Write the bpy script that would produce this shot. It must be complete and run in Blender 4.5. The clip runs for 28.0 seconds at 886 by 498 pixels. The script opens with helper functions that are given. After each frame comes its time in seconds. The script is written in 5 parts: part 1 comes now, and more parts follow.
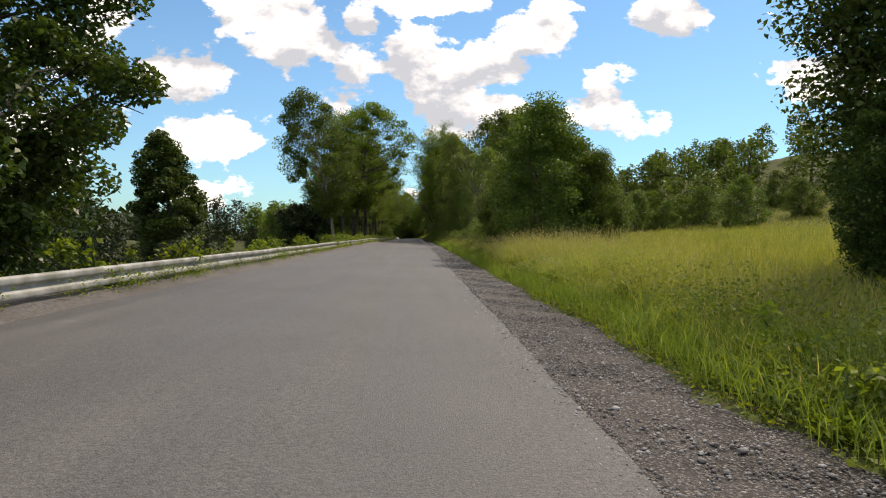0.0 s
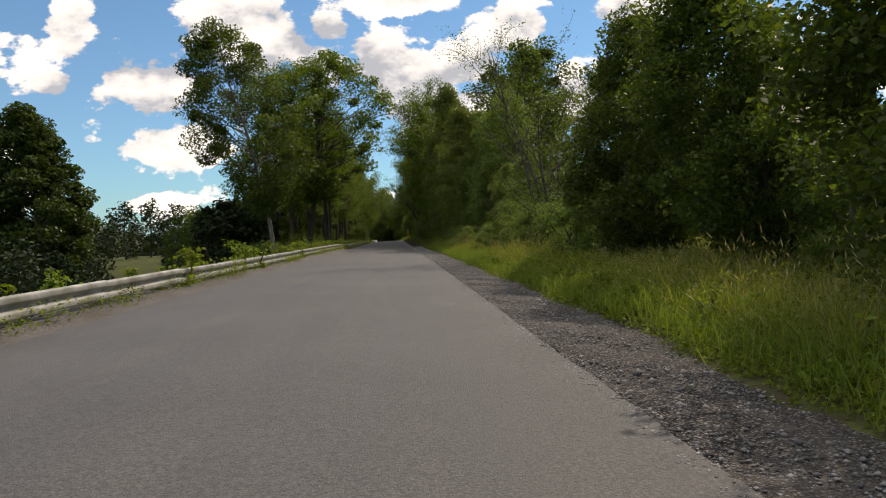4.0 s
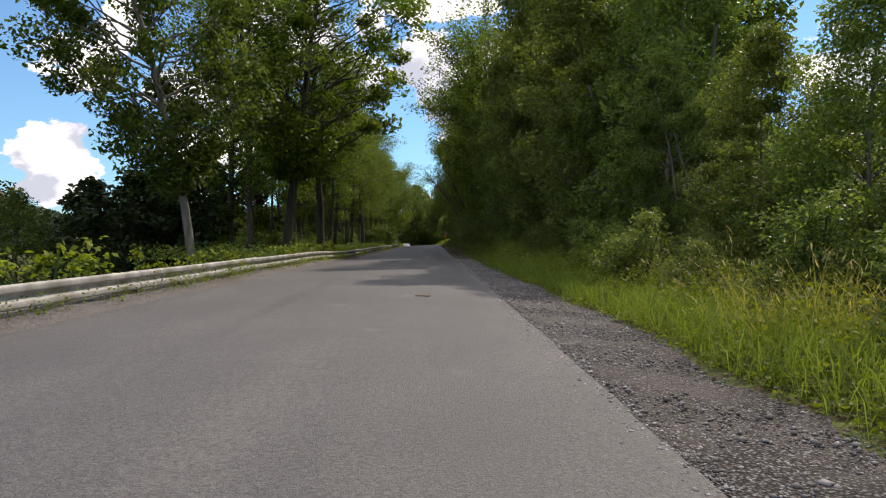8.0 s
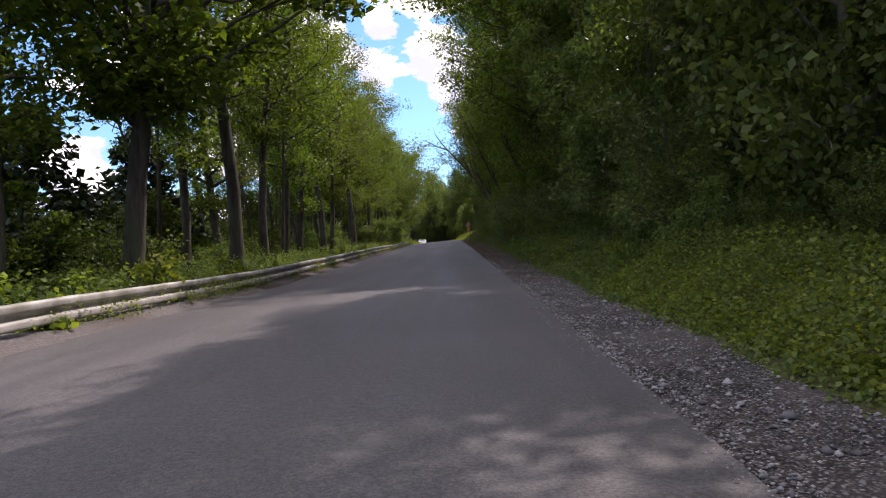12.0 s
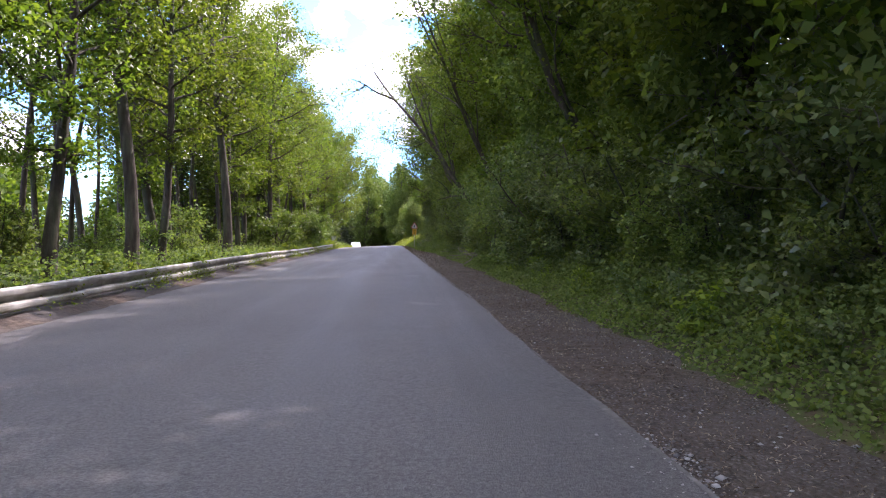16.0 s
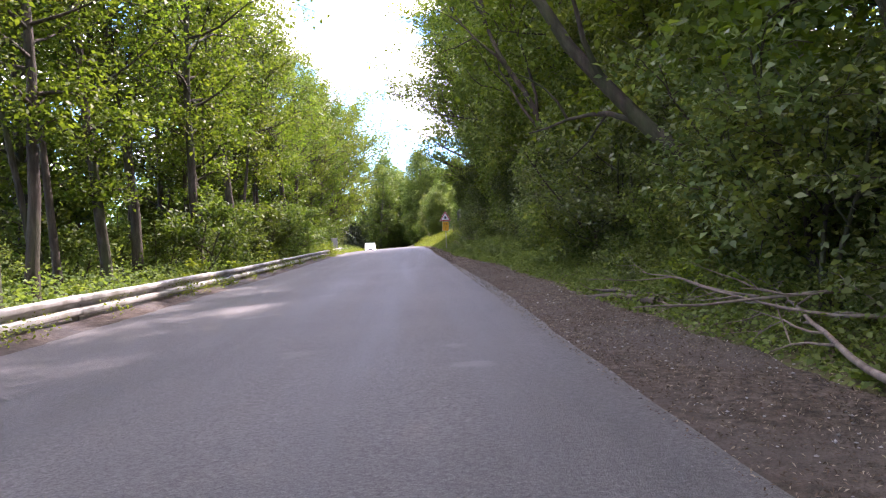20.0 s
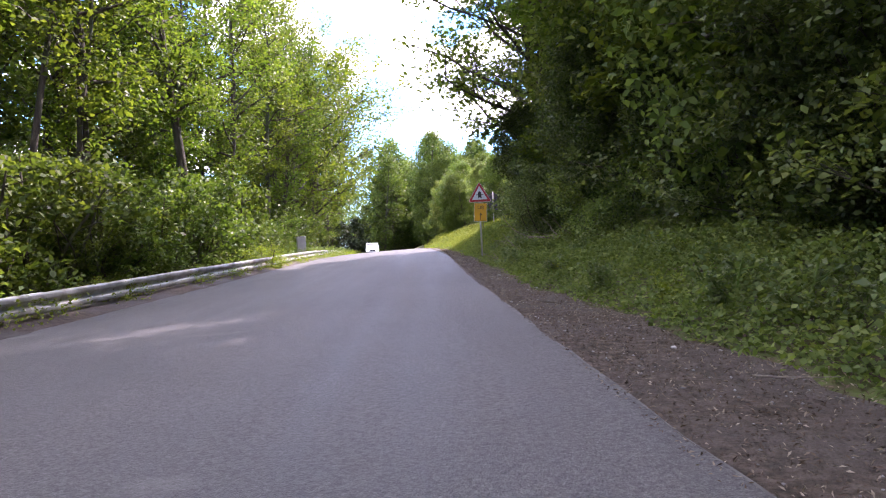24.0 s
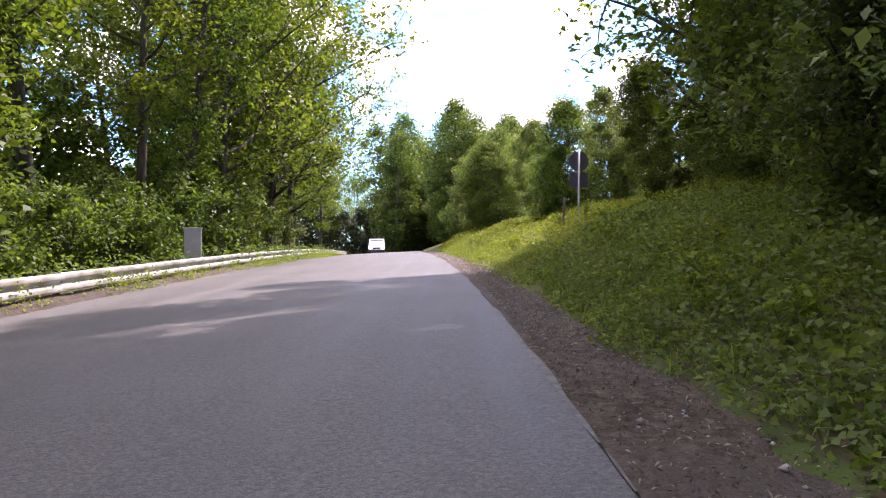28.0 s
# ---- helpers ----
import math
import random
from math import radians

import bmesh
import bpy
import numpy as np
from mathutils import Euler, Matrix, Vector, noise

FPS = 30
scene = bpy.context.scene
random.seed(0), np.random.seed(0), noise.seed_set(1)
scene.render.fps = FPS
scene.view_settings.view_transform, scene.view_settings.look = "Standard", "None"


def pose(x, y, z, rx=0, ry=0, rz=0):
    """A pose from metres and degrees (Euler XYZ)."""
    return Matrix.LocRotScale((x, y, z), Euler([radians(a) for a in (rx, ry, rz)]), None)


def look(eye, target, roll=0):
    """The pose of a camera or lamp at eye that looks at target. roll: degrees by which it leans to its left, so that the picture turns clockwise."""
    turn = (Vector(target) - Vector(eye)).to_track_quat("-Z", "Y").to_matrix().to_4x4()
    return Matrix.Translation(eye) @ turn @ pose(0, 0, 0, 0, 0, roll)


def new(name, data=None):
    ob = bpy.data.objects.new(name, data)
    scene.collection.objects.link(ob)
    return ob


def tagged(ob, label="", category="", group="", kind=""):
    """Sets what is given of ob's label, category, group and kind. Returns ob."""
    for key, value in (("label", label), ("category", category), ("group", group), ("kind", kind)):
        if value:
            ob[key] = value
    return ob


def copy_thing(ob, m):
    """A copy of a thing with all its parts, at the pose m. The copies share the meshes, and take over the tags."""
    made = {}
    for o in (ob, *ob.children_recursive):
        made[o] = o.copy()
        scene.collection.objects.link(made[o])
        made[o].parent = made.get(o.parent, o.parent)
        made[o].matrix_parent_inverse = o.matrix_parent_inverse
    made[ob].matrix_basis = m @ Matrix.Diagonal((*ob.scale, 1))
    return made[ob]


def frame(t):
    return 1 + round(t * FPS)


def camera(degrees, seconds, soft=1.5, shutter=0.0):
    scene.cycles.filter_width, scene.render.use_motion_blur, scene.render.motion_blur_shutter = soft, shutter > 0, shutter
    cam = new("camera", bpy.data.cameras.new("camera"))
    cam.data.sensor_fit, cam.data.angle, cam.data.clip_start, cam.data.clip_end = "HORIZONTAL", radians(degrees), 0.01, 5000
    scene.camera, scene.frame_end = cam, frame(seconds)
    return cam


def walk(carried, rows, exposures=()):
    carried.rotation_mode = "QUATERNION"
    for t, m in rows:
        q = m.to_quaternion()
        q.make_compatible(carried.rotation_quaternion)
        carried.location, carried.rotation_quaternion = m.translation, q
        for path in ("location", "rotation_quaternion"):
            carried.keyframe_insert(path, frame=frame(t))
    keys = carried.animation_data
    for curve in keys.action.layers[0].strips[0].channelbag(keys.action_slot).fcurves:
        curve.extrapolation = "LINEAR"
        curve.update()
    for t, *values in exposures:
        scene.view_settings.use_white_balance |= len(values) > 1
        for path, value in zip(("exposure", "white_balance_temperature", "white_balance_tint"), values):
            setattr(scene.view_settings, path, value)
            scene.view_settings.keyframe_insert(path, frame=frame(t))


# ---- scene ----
cam = camera(64.1, 28.0, 1.1)
PATH = [
    (0, (0.181, -0.686, 1.137), (0.256, 1.313, 1.095), 1.5),
    (0.5, (0.119, 3.062, 1.131), (0.211, 5.06, 1.094), 1.2),
    (1, (0.053, 6.793, 1.127), (0.06, 8.793, 1.084), -0.5),
    (1.5, (-0.009, 10.478, 1.13), (-0.016, 12.477, 1.096), 1.5),
    (2, (-0.058, 14.107, 1.133), (0.035, 16.105, 1.099), 0.2),
    (2.5, (-0.104, 17.701, 1.136), (-0.1, 19.701, 1.097), 0.1),
    (3, (-0.133, 21.252, 1.137), (-0.14, 23.252, 1.099), -0.2),
    (3.5, (-0.153, 24.78, 1.131), (-0.067, 26.778, 1.091), -0.1),
    (5.5, (-0.185, 38.959, 1.073), (-0.018, 40.952, 1.027), -2.0),
    (6, (-0.05, 42.537, 1.071), (0.06, 44.534, 1.037), 1.3),
    (6.5, (0.068, 46.059, 1.034), (0.089, 48.059, 0.999), 3.9),
    (7, (0.112, 49.442, 1.031), (0.158, 51.441, 1.0), -0.3),
    (7.5, (0.082, 52.668, 1.031), (0.199, 54.664, 1.008), 0.5),
    (8, (0.111, 55.849, 1.037), (0.141, 57.849, 1.007), 0.2),
    (8.5, (0.131, 58.945, 1.048), (0.084, 60.945, 1.023), -0.4),
    (9, (0.138, 61.942, 1.05), (0.209, 63.941, 1.016), -3.9),
    (9.5, (0.126, 64.831, 1.045), (0.266, 66.826, 1.011), -2.5),
    (10, (0.182, 67.713, 1.05), (0.271, 69.711, 1.018), -0.8),
    (10.5, (0.193, 70.547, 1.042), (0.176, 72.547, 1.008), 0.7),
    (11, (0.169, 73.333, 1.032), (0.161, 75.332, 0.987), -0.9),
    (11.5, (0.123, 76.065, 1.036), (0.155, 78.064, 0.993), -2.4),
    (12, (0.075, 78.762, 1.015), (0.049, 80.761, 0.969), -2.8),
    (12.5, (-0.024, 81.435, 0.99), (0.021, 83.434, 0.945), -2.8),
    (14.5, (-0.264, 92.262, 0.972), (-0.224, 94.262, 0.937), -0.2),
    (15, (-0.221, 94.963, 0.981), (-0.095, 96.958, 0.944), -2.4),
    (15.5, (-0.139, 97.671, 1.0), (-0.06, 99.67, 0.966), -0.1),
    (16, (-0.049, 100.422, 1.001), (0.102, 102.416, 0.965), 0.7),
    (16.5, (0.034, 103.224, 0.982), (0.18, 105.218, 0.95), 0.8),
    (17, (0.128, 106.036, 0.992), (0.15, 108.035, 0.95), 1.6),
    (17.5, (0.151, 108.782, 0.985), (0.199, 110.781, 0.946), 2.3),
    (18, (0.14, 111.399, 0.964), (0.251, 113.395, 0.932), 1.2),
    (18.5, (0.141, 113.912, 0.971), (0.115, 115.911, 0.929), 1.2),
    (19, (0.091, 116.359, 0.995), (0.07, 118.358, 0.955), 2.3),
    (19.5, (0.013, 118.762, 0.991), (0.102, 120.759, 0.952), -0.0),
    (20, (-0.028, 121.118, 1.002), (0.066, 123.116, 0.955), -2.1),
    (20.5, (0.082, 123.477, 1.017), (0.069, 125.477, 0.976), 1.9),
    (21, (0.112, 125.958, 1.0), (0.212, 127.955, 0.961), 1.6),
    (21.5, (0.145, 128.478, 0.995), (0.15, 130.478, 0.956), 1.3),
    (23.5, (0.335, 138.817, 0.834), (0.365, 140.816, 0.783), -2.6),
    (24, (0.354, 141.352, 0.808), (0.412, 143.351, 0.76), -2.2),
    (24.5, (0.403, 143.864, 0.778), (0.52, 145.86, 0.728), -2.3),
    (25, (0.479, 146.408, 0.802), (0.544, 148.406, 0.747), -2.3),
    (25.5, (0.517, 148.844, 0.794), (0.531, 150.843, 0.741), -1.1),
    (26, (0.509, 151.251, 0.798), (0.58, 153.249, 0.741), -0.5),
    (26.5, (0.508, 153.725, 0.798), (0.481, 155.724, 0.743), -1.9),
    (27, (0.501, 156.044, 0.781), (0.469, 158.043, 0.721), -3.3),
    (27.5, (0.527, 158.32, 0.778), (0.586, 160.318, 0.706), -1.3),
    (28, (0.62, 160.582, 0.807), (0.626, 162.582, 0.749), -0.1),
]

walk(cam, [(t, look(eye, target, roll)) for t, eye, target, roll in PATH],
     exposures=[(0.0, 0.68, 7850, 15), (1.0, 0.25, 7900, 15), (2.0, 0.29, 7850, 15), (5.5, 0.47, 7900, 16), (8.0, 0.74, 7250, 18), (10.5, 0.99, 6950, 27), (12.5, 1.34, 6750, 31), (14.6, 2.2, 6250, 33), (16.0, 2.55, 6400, 33), (18.0, 2.8, 6600, 35), (21.0, 2.95, 6600, 38), (24.0, 2.92, 6350, 39), (26.0, 2.82, 6400, 39), (28.0, 2.5, 6750, 35)])

# ---- world, sun ----
SUN_EL, SUN_AZ = radians(48), radians(38)      # azimuth from +y towards +x
sun_dir = Vector((math.sin(SUN_AZ) * math.cos(SUN_EL), math.cos(SUN_AZ) * math.cos(SUN_EL), math.sin(SUN_EL)))
sun = new("sun", bpy.data.lights.new("sun", "SUN"))
sun.data.energy, sun.data.angle, sun.data.color = 2.1, radians(0.6), (1.0, 0.95, 0.87)
sun.matrix_world = look((0, 0, 60), Vector((0, 0, 60)) - sun_dir)


class Nodes:
    """A short way to write node trees."""

    def __init__(self, tree):
        self.t = tree
        tree.nodes.clear()

    def n(self, kind, inputs=None, operation="", use_clamp=False, data_type="", blend_type="", interpolation_type=""):
        node = self.t.nodes.new(kind)
        if operation:
            node.operation, node.use_clamp = operation, use_clamp
        if data_type:
            node.data_type, node.blend_type = data_type, blend_type
        if interpolation_type:
            node.interpolation_type = interpolation_type
        for k, v in (inputs or {}).items():
            if isinstance(v, bpy.types.NodeSocket):
                self.t.links.new(v, node.inputs[k])
            else:
                node.inputs[k].default_value = v
        return node

    def math(self, op, a, b=0.0, c=0.0, clamp=False):
        return self.n("ShaderNodeMath", {0: a, 1: b, 2: c}, operation=op, use_clamp=clamp).outputs[0]

    def ramp(self, fac, stops):
        node = self.n("ShaderNodeValToRGB", {0: fac})
        els = node.color_ramp.elements
        while len(els) < len(stops):
            els.new(0.5)
        for e, (p, c) in zip(els, stops):
            e.position, e.color = p, (*c, 1) if len(c) == 3 else c
        return node.outputs[0]

    def noise(self, vec, scale, detail=3.0, rough=0.55):
        ins = {"Scale": scale, "Detail": detail, "Roughness": rough}
        if vec is not None:
            ins["Vector"] = vec
        return self.n("ShaderNodeTexNoise", ins).outputs[0]

    def mix(self, fac, a, b, mode="MIX"):
        return self.n("ShaderNodeMix", {0: fac, 6: a, 7: b}, data_type="RGBA", blend_type=mode).outputs[2]


world = bpy.data.worlds.new("sky")
scene.world = world
world.use_nodes = True
w = Nodes(world.node_tree)
sky_node = w.n("ShaderNodeTexSky")
sky_node.sky_type, sky_node.sun_disc = "NISHITA", False
sky_node.sun_elevation, sky_node.sun_rotation = SUN_EL, SUN_AZ
sky_node.altitude, sky_node.air_density, sky_node.dust_density, sky_node.ozone_density = 300.0, 1.0, 0.6, 2.0
sky = sky_node.outputs[0]
d = w.n("ShaderNodeTexCoord").outputs["Generated"]
sx, sy, sz = w.n("ShaderNodeSeparateXYZ", {0: d}).outputs[:]
ay = w.math("MAXIMUM", w.math("ABSOLUTE", sy), 0.02)
u, v = w.math("DIVIDE", sx, ay), w.math("DIVIDE", sz, ay)
uv = w.n("ShaderNodeCombineXYZ", {0: u, 1: w.math("MULTIPLY", v, 1.5), 2: w.math("SIGN", sy)}).outputs[0]
big, fine = w.noise(uv, 9.0, 5.0, 0.6), w.noise(uv, 30.0, 3.0, 0.6)
# cumulus: centre (u, v) and half sizes
CLOUDS = [(-0.44, 0.293, 0.040, 0.046), (-0.46, 0.215, 0.030, 0.017), (-0.34, 0.214, 0.088, 0.046), (-0.524, 0.123, 0.078, 0.050), (-0.304, 0.125, 0.088, 0.036),
          (-0.22, 0.310, 0.078, 0.048), (-0.165, 0.262, 0.085, 0.042), (-0.085, 0.290, 0.030, 0.026), (0.027, 0.326, 0.085, 0.030), (-0.005, 0.243, 0.062, 0.055),
          (0.035, 0.186, 0.066, 0.046), (0.163, 0.290, 0.062, 0.055), (0.107, 0.238, 0.075, 0.034), (0.36, 0.315, 0.055, 0.036), (0.60, 0.245, 0.100, 0.058),
          (-0.54, 0.063, 0.062, 0.022), (-0.33, 0.050, 0.052, 0.017), (0.12, 0.17, 0.07, 0.035), (0.05, 0.43, 0.16, 0.05), (-0.55, 0.46, 0.12, 0.05), (0.45, 0.50, 0.12, 0.05)]
cloud = w.math("MULTIPLY", w.math("SUBTRACT", w.noise(uv, 3.2, 2.0), 0.62), 1.5)
front = w.math("GREATER_THAN", sy, 0.0)
for cu, cv, ru, rv in CLOUDS:
    du = w.math("DIVIDE", w.math("SUBTRACT", u, cu), ru)
    dv = w.math("DIVIDE", w.math("SUBTRACT", v, cv), rv)
    r2 = w.math("SQRT", w.math("ADD", w.math("MULTIPLY", du, du), w.math("MULTIPLY", dv, dv)))
    cloud = w.math("MAXIMUM", cloud, w.math("MULTIPLY", w.math("SUBTRACT", 1.0, r2), w.math("MULTIPLY", front, 0.55)))
high = w.math("ADD", w.noise(d, 2.6, 5.0, 0.6), w.n("ShaderNodeMapRange", {0: sz, 1: 0.45, 2: 0.62, 3: -0.9, 4: -0.24}).outputs[0])
cloud = w.math("MAXIMUM", cloud, w.math("MULTIPLY", high, 2.0))
dens = w.math("ADD", w.math("ADD", cloud, w.math("MULTIPLY", w.math("SUBTRACT", big, 0.5), 1.5)),
              w.math("MULTIPLY", w.math("SUBTRACT", fine, 0.5), 0.5))
dens = w.n("ShaderNodeMapRange", {0: dens, 1: 0.02, 2: 0.14, 3: 0.0, 4: 1.0}, interpolation_type="SMOOTHSTEP").outputs[0]
dens = w.math("MULTIPLY", dens, w.n("ShaderNodeMapRange", {0: sz, 1: 0.0, 2: 0.04}).outputs[0])
below = w.n("ShaderNodeVectorMath", {0: uv, 1: (0.012, 0.05, 0.0)}).outputs[0]
relief = w.math("SUBTRACT", w.noise(below, 9.0, 5.0, 0.6), big)
core = w.math("MULTIPLY_ADD", relief, 1.1, w.noise(uv, 5.0, 3.0, 0.5))
white = w.ramp(core, [(0.36, (7.3, 7.5, 7.7)), (0.50, (5.5, 5.85, 6.4)), (0.64, (3.1, 3.55, 4.3))])
hazed = w.mix(w.n("ShaderNodeMapRange", {0: sz, 1: 0.0, 2: 0.5, 3: 0.13, 4: 0.0}).outputs[0], w.mix(1.0, sky, (0.31, 0.60, 0.80, 1), "MULTIPLY"), (5.0, 6.6, 8.2, 1))
bg = w.n("ShaderNodeBackground", {"Color": w.mix(dens, hazed, white), "Strength": 0.12})
w.t.links.new(bg.outputs[0], w.n("ShaderNodeOutputWorld").inputs[0])

# ---- materials ----
def finish(m, k, shader, disp=None):
    out = k.n("ShaderNodeOutputMaterial", {"Surface": shader})
    return m


def surface(name, stops, scale, rough=(0.8, 0.95), bump=0.3, bump_scale=None, fine=None, metal=0.0, spec=0.3, dist=0.01,
            stain=None, stain_scale=0.6, warp=(1, 1, 1)):
    """A solid surface: two scales of colour variation, uneven gloss and relief."""
    m = bpy.data.materials.new(name)
    m.use_nodes = True
    k = Nodes(m.node_tree)
    co = k.n("ShaderNodeTexCoord").outputs["Object"]
    co = k.n("ShaderNodeMapping", {"Vector": co, "Scale": warp}).outputs[0]
    n1 = k.noise(co, scale, 5.0)
    col = k.ramp(n1, stops)
    if stain:
        n2 = k.noise(co, stain_scale, 4.0)
        col = k.mix(k.n("ShaderNodeMapRange", {0: n2, 1: 0.45, 2: 0.68}).outputs[0], col, (*stain, 1))
    n3 = k.noise(co, fine or scale * 6, 4.0, 0.7)
    col = k.mix(0.35, col, k.ramp(n3, [(0.25, (0.25, 0.25, 0.25)), (0.75, (0.85, 0.85, 0.85))]), "SOFT_LIGHT")
    bm_ = k.n("ShaderNodeBump", {"Strength": bump, "Distance": dist, "Height": k.noise(co, bump_scale or scale * 8, 4.0, 0.65)})
    ro = k.n("ShaderNodeMapRange", {0: n3, 3: rough[0], 4: rough[1]}).outputs[0]
    p = k.n("ShaderNodeBsdfPrincipled", {"Base Color": col, "Roughness": ro, "Metallic": metal, "Specular IOR Level": spec, "Normal": bm_.outputs[0]})
    return finish(m, k, p.outputs[0])


def leafy(name, dark, mid, light, through_light=0.4, rough=0.5, yellow=None):
    """Leaves: each has its own green, light passes through them."""
    m = bpy.data.materials.new(name)
    m.use_nodes = True
    k = Nodes(m.node_tree)
    isl = k.n("ShaderNodeNewGeometry").outputs["Random Per Island"]
    obr = k.n("ShaderNodeObjectInfo").outputs["Random"]
    co = k.n("ShaderNodeTexCoord").outputs["Object"]
    patch = k.noise(co, 0.7, 2.0)
    f = k.math("ADD", k.math("MULTIPLY", isl, 0.55), k.math("MULTIPLY", patch, 0.45))
    stops = [(0.2, dark), (0.5, mid), (0.8, light)]
    if yellow:
        stops = [(0.2, dark), (0.5, mid), (0.74, light), (0.8, yellow)]
    col = k.ramp(f, stops)
    hsv = k.n("ShaderNodeHueSaturation", {"Hue": k.n("ShaderNodeMapRange", {0: obr, 3: 0.485, 4: 0.512}).outputs[0],
                                          "Value": k.n("ShaderNodeMapRange", {0: obr, 3: 0.85, 4: 1.15}).outputs[0], "Color": col})
    col = hsv.outputs[0]
    p = k.n("ShaderNodeBsdfPrincipled", {"Base Color": col, "Roughness": rough, "Specular IOR Level": 0.22})
    tl = k.n("ShaderNodeBsdfTranslucent", {"Color": k.mix(1.0, col, (1.5, 1.5, 0.55, 1), "MULTIPLY")})
    mx = k.n("ShaderNodeMixShader", {0: through_light, 1: p.outputs[0], 2: tl.outputs[0]})
    return finish(m, k, mx.outputs[0])


def plain(name, col, rough=0.5, metal=0.0, emit=None, spec=0.5):
    return surface(name, [(0.3, tuple(0.85 * c for c in col)), (0.7, tuple(min(1, 1.12 * c) for c in col))], 5.0,
                   (max(0.05, rough - 0.08), min(1, rough + 0.08)), 0.05, metal=metal, spec=spec)


def glowing(name, col, strength):
    m = bpy.data.materials.new(name)
    m.use_nodes = True
    k = Nodes(m.node_tree)
    return finish(m, k, k.n("ShaderNodeEmission", {"Color": (*col, 1), "Strength": strength}).outputs[0])


def road_material():
    m = bpy.data.materials.new("asphalt")
    m.use_nodes = True
    k = Nodes(m.node_tree)
    co = k.n("ShaderNodeTexCoord").outputs["Object"]
    along = k.n("ShaderNodeMapping", {"Vector": co, "Scale": (1.6, 0.06, 1)}).outputs[0]
    streak = k.noise(along, 1.0, 4.0)
    cloud_ = k.noise(co, 0.35, 3.0)
    grit = k.noise(co, 160.0, 2.0, 0.8)
    vor = k.n("ShaderNodeTexVoronoi", {"Vector": co, "Scale": 90.0}).outputs["Distance"]
    f = k.math("ADD", k.math("MULTIPLY", streak, 0.6), k.math("MULTIPLY", cloud_, 0.4))
    col = k.ramp(f, [(0.32, (0.058, 0.0565, 0.056)), (0.5, (0.078, 0.0757, 0.0745)), (0.68, (0.104, 0.100, 0.097))])
    col = k.mix(0.8, col, k.ramp(grit, [(0.25, (0.05, 0.05, 0.05)), (0.75, (1, 1, 1))]), "SOFT_LIGHT")
    mid = k.noise(co, 42.0, 4.0, 0.8)
    col = k.mix(0.75, col, k.ramp(mid, [(0.34, (0.12, 0.12, 0.12)), (0.66, (0.88, 0.88, 0.88))]), "SOFT_LIGHT")
    chips = k.n("ShaderNodeTexVoronoi", {"Vector": co, "Scale": 34.0})
    pale = k.n("ShaderNodeMapRange", {0: k.n("ShaderNodeSeparateXYZ", {0: chips.outputs["Color"]}).outputs[0], 1: 0.90, 2: 0.96}).outputs[0]
    pale = k.math("MULTIPLY", pale, k.n("ShaderNodeMapRange", {0: chips.outputs["Distance"], 1: 0.30, 2: 0.20}).outputs[0])
    col = k.mix(k.math("MULTIPLY", pale, 0.35), col, (0.21, 0.205, 0.195, 1))
    spots = k.n("ShaderNodeMapRange", {0: k.noise(co, 1.1, 2.0, 0.4), 1: 0.70, 2: 0.76}).outputs[0]
    col = k.mix(k.math("MULTIPLY", spots, 0.45), col, (0.17, 0.165, 0.155, 1))
    b = k.n("ShaderNodeBump", {"Strength": 0.75, "Distance": 0.005, "Height": k.math("ADD", vor, grit)})
    ro = k.n("ShaderNodeMapRange", {0: streak, 1: 0.3, 2: 0.7, 3: 0.55, 4: 0.78}).outputs[0]
    p = k.n("ShaderNodeBsdfPrincipled", {"Base Color": col, "Roughness": ro, "Specular IOR Level": 0.45, "Normal": b.outputs[0]})
    return finish(m, k, p.outputs[0])


def ground_material():
    m = bpy.data.materials.new("earth_and_turf")
    m.use_nodes = True
    k = Nodes(m.node_tree)
    co = k.n("ShaderNodeTexCoord").outputs["Object"]
    n1, n2 = k.noise(co, 0.25, 5.0), k.noise(co, 6.0, 5.0, 0.7)
    turf = k.ramp(n1, [(0.3, (0.045, 0.075, 0.018)), (0.5, (0.075, 0.105, 0.028)), (0.7, (0.125, 0.135, 0.045))])
    soil = k.ramp(n2, [(0.3, (0.030, 0.022, 0.015)), (0.7, (0.085, 0.065, 0.042))])
    col = k.mix(k.n("ShaderNodeMapRange", {0: n2, 1: 0.42, 2: 0.62}).outputs[0], turf, soil)
    b = k.n("ShaderNodeBump", {"Strength": 0.6, "Distance": 0.05, "Height": n2})
    p = k.n("ShaderNodeBsdfPrincipled", {"Base Color": col, "Roughness": 0.95, "Specular IOR Level": 0.1, "Normal": b.outputs[0]})
    return finish(m, k, p.outputs[0])


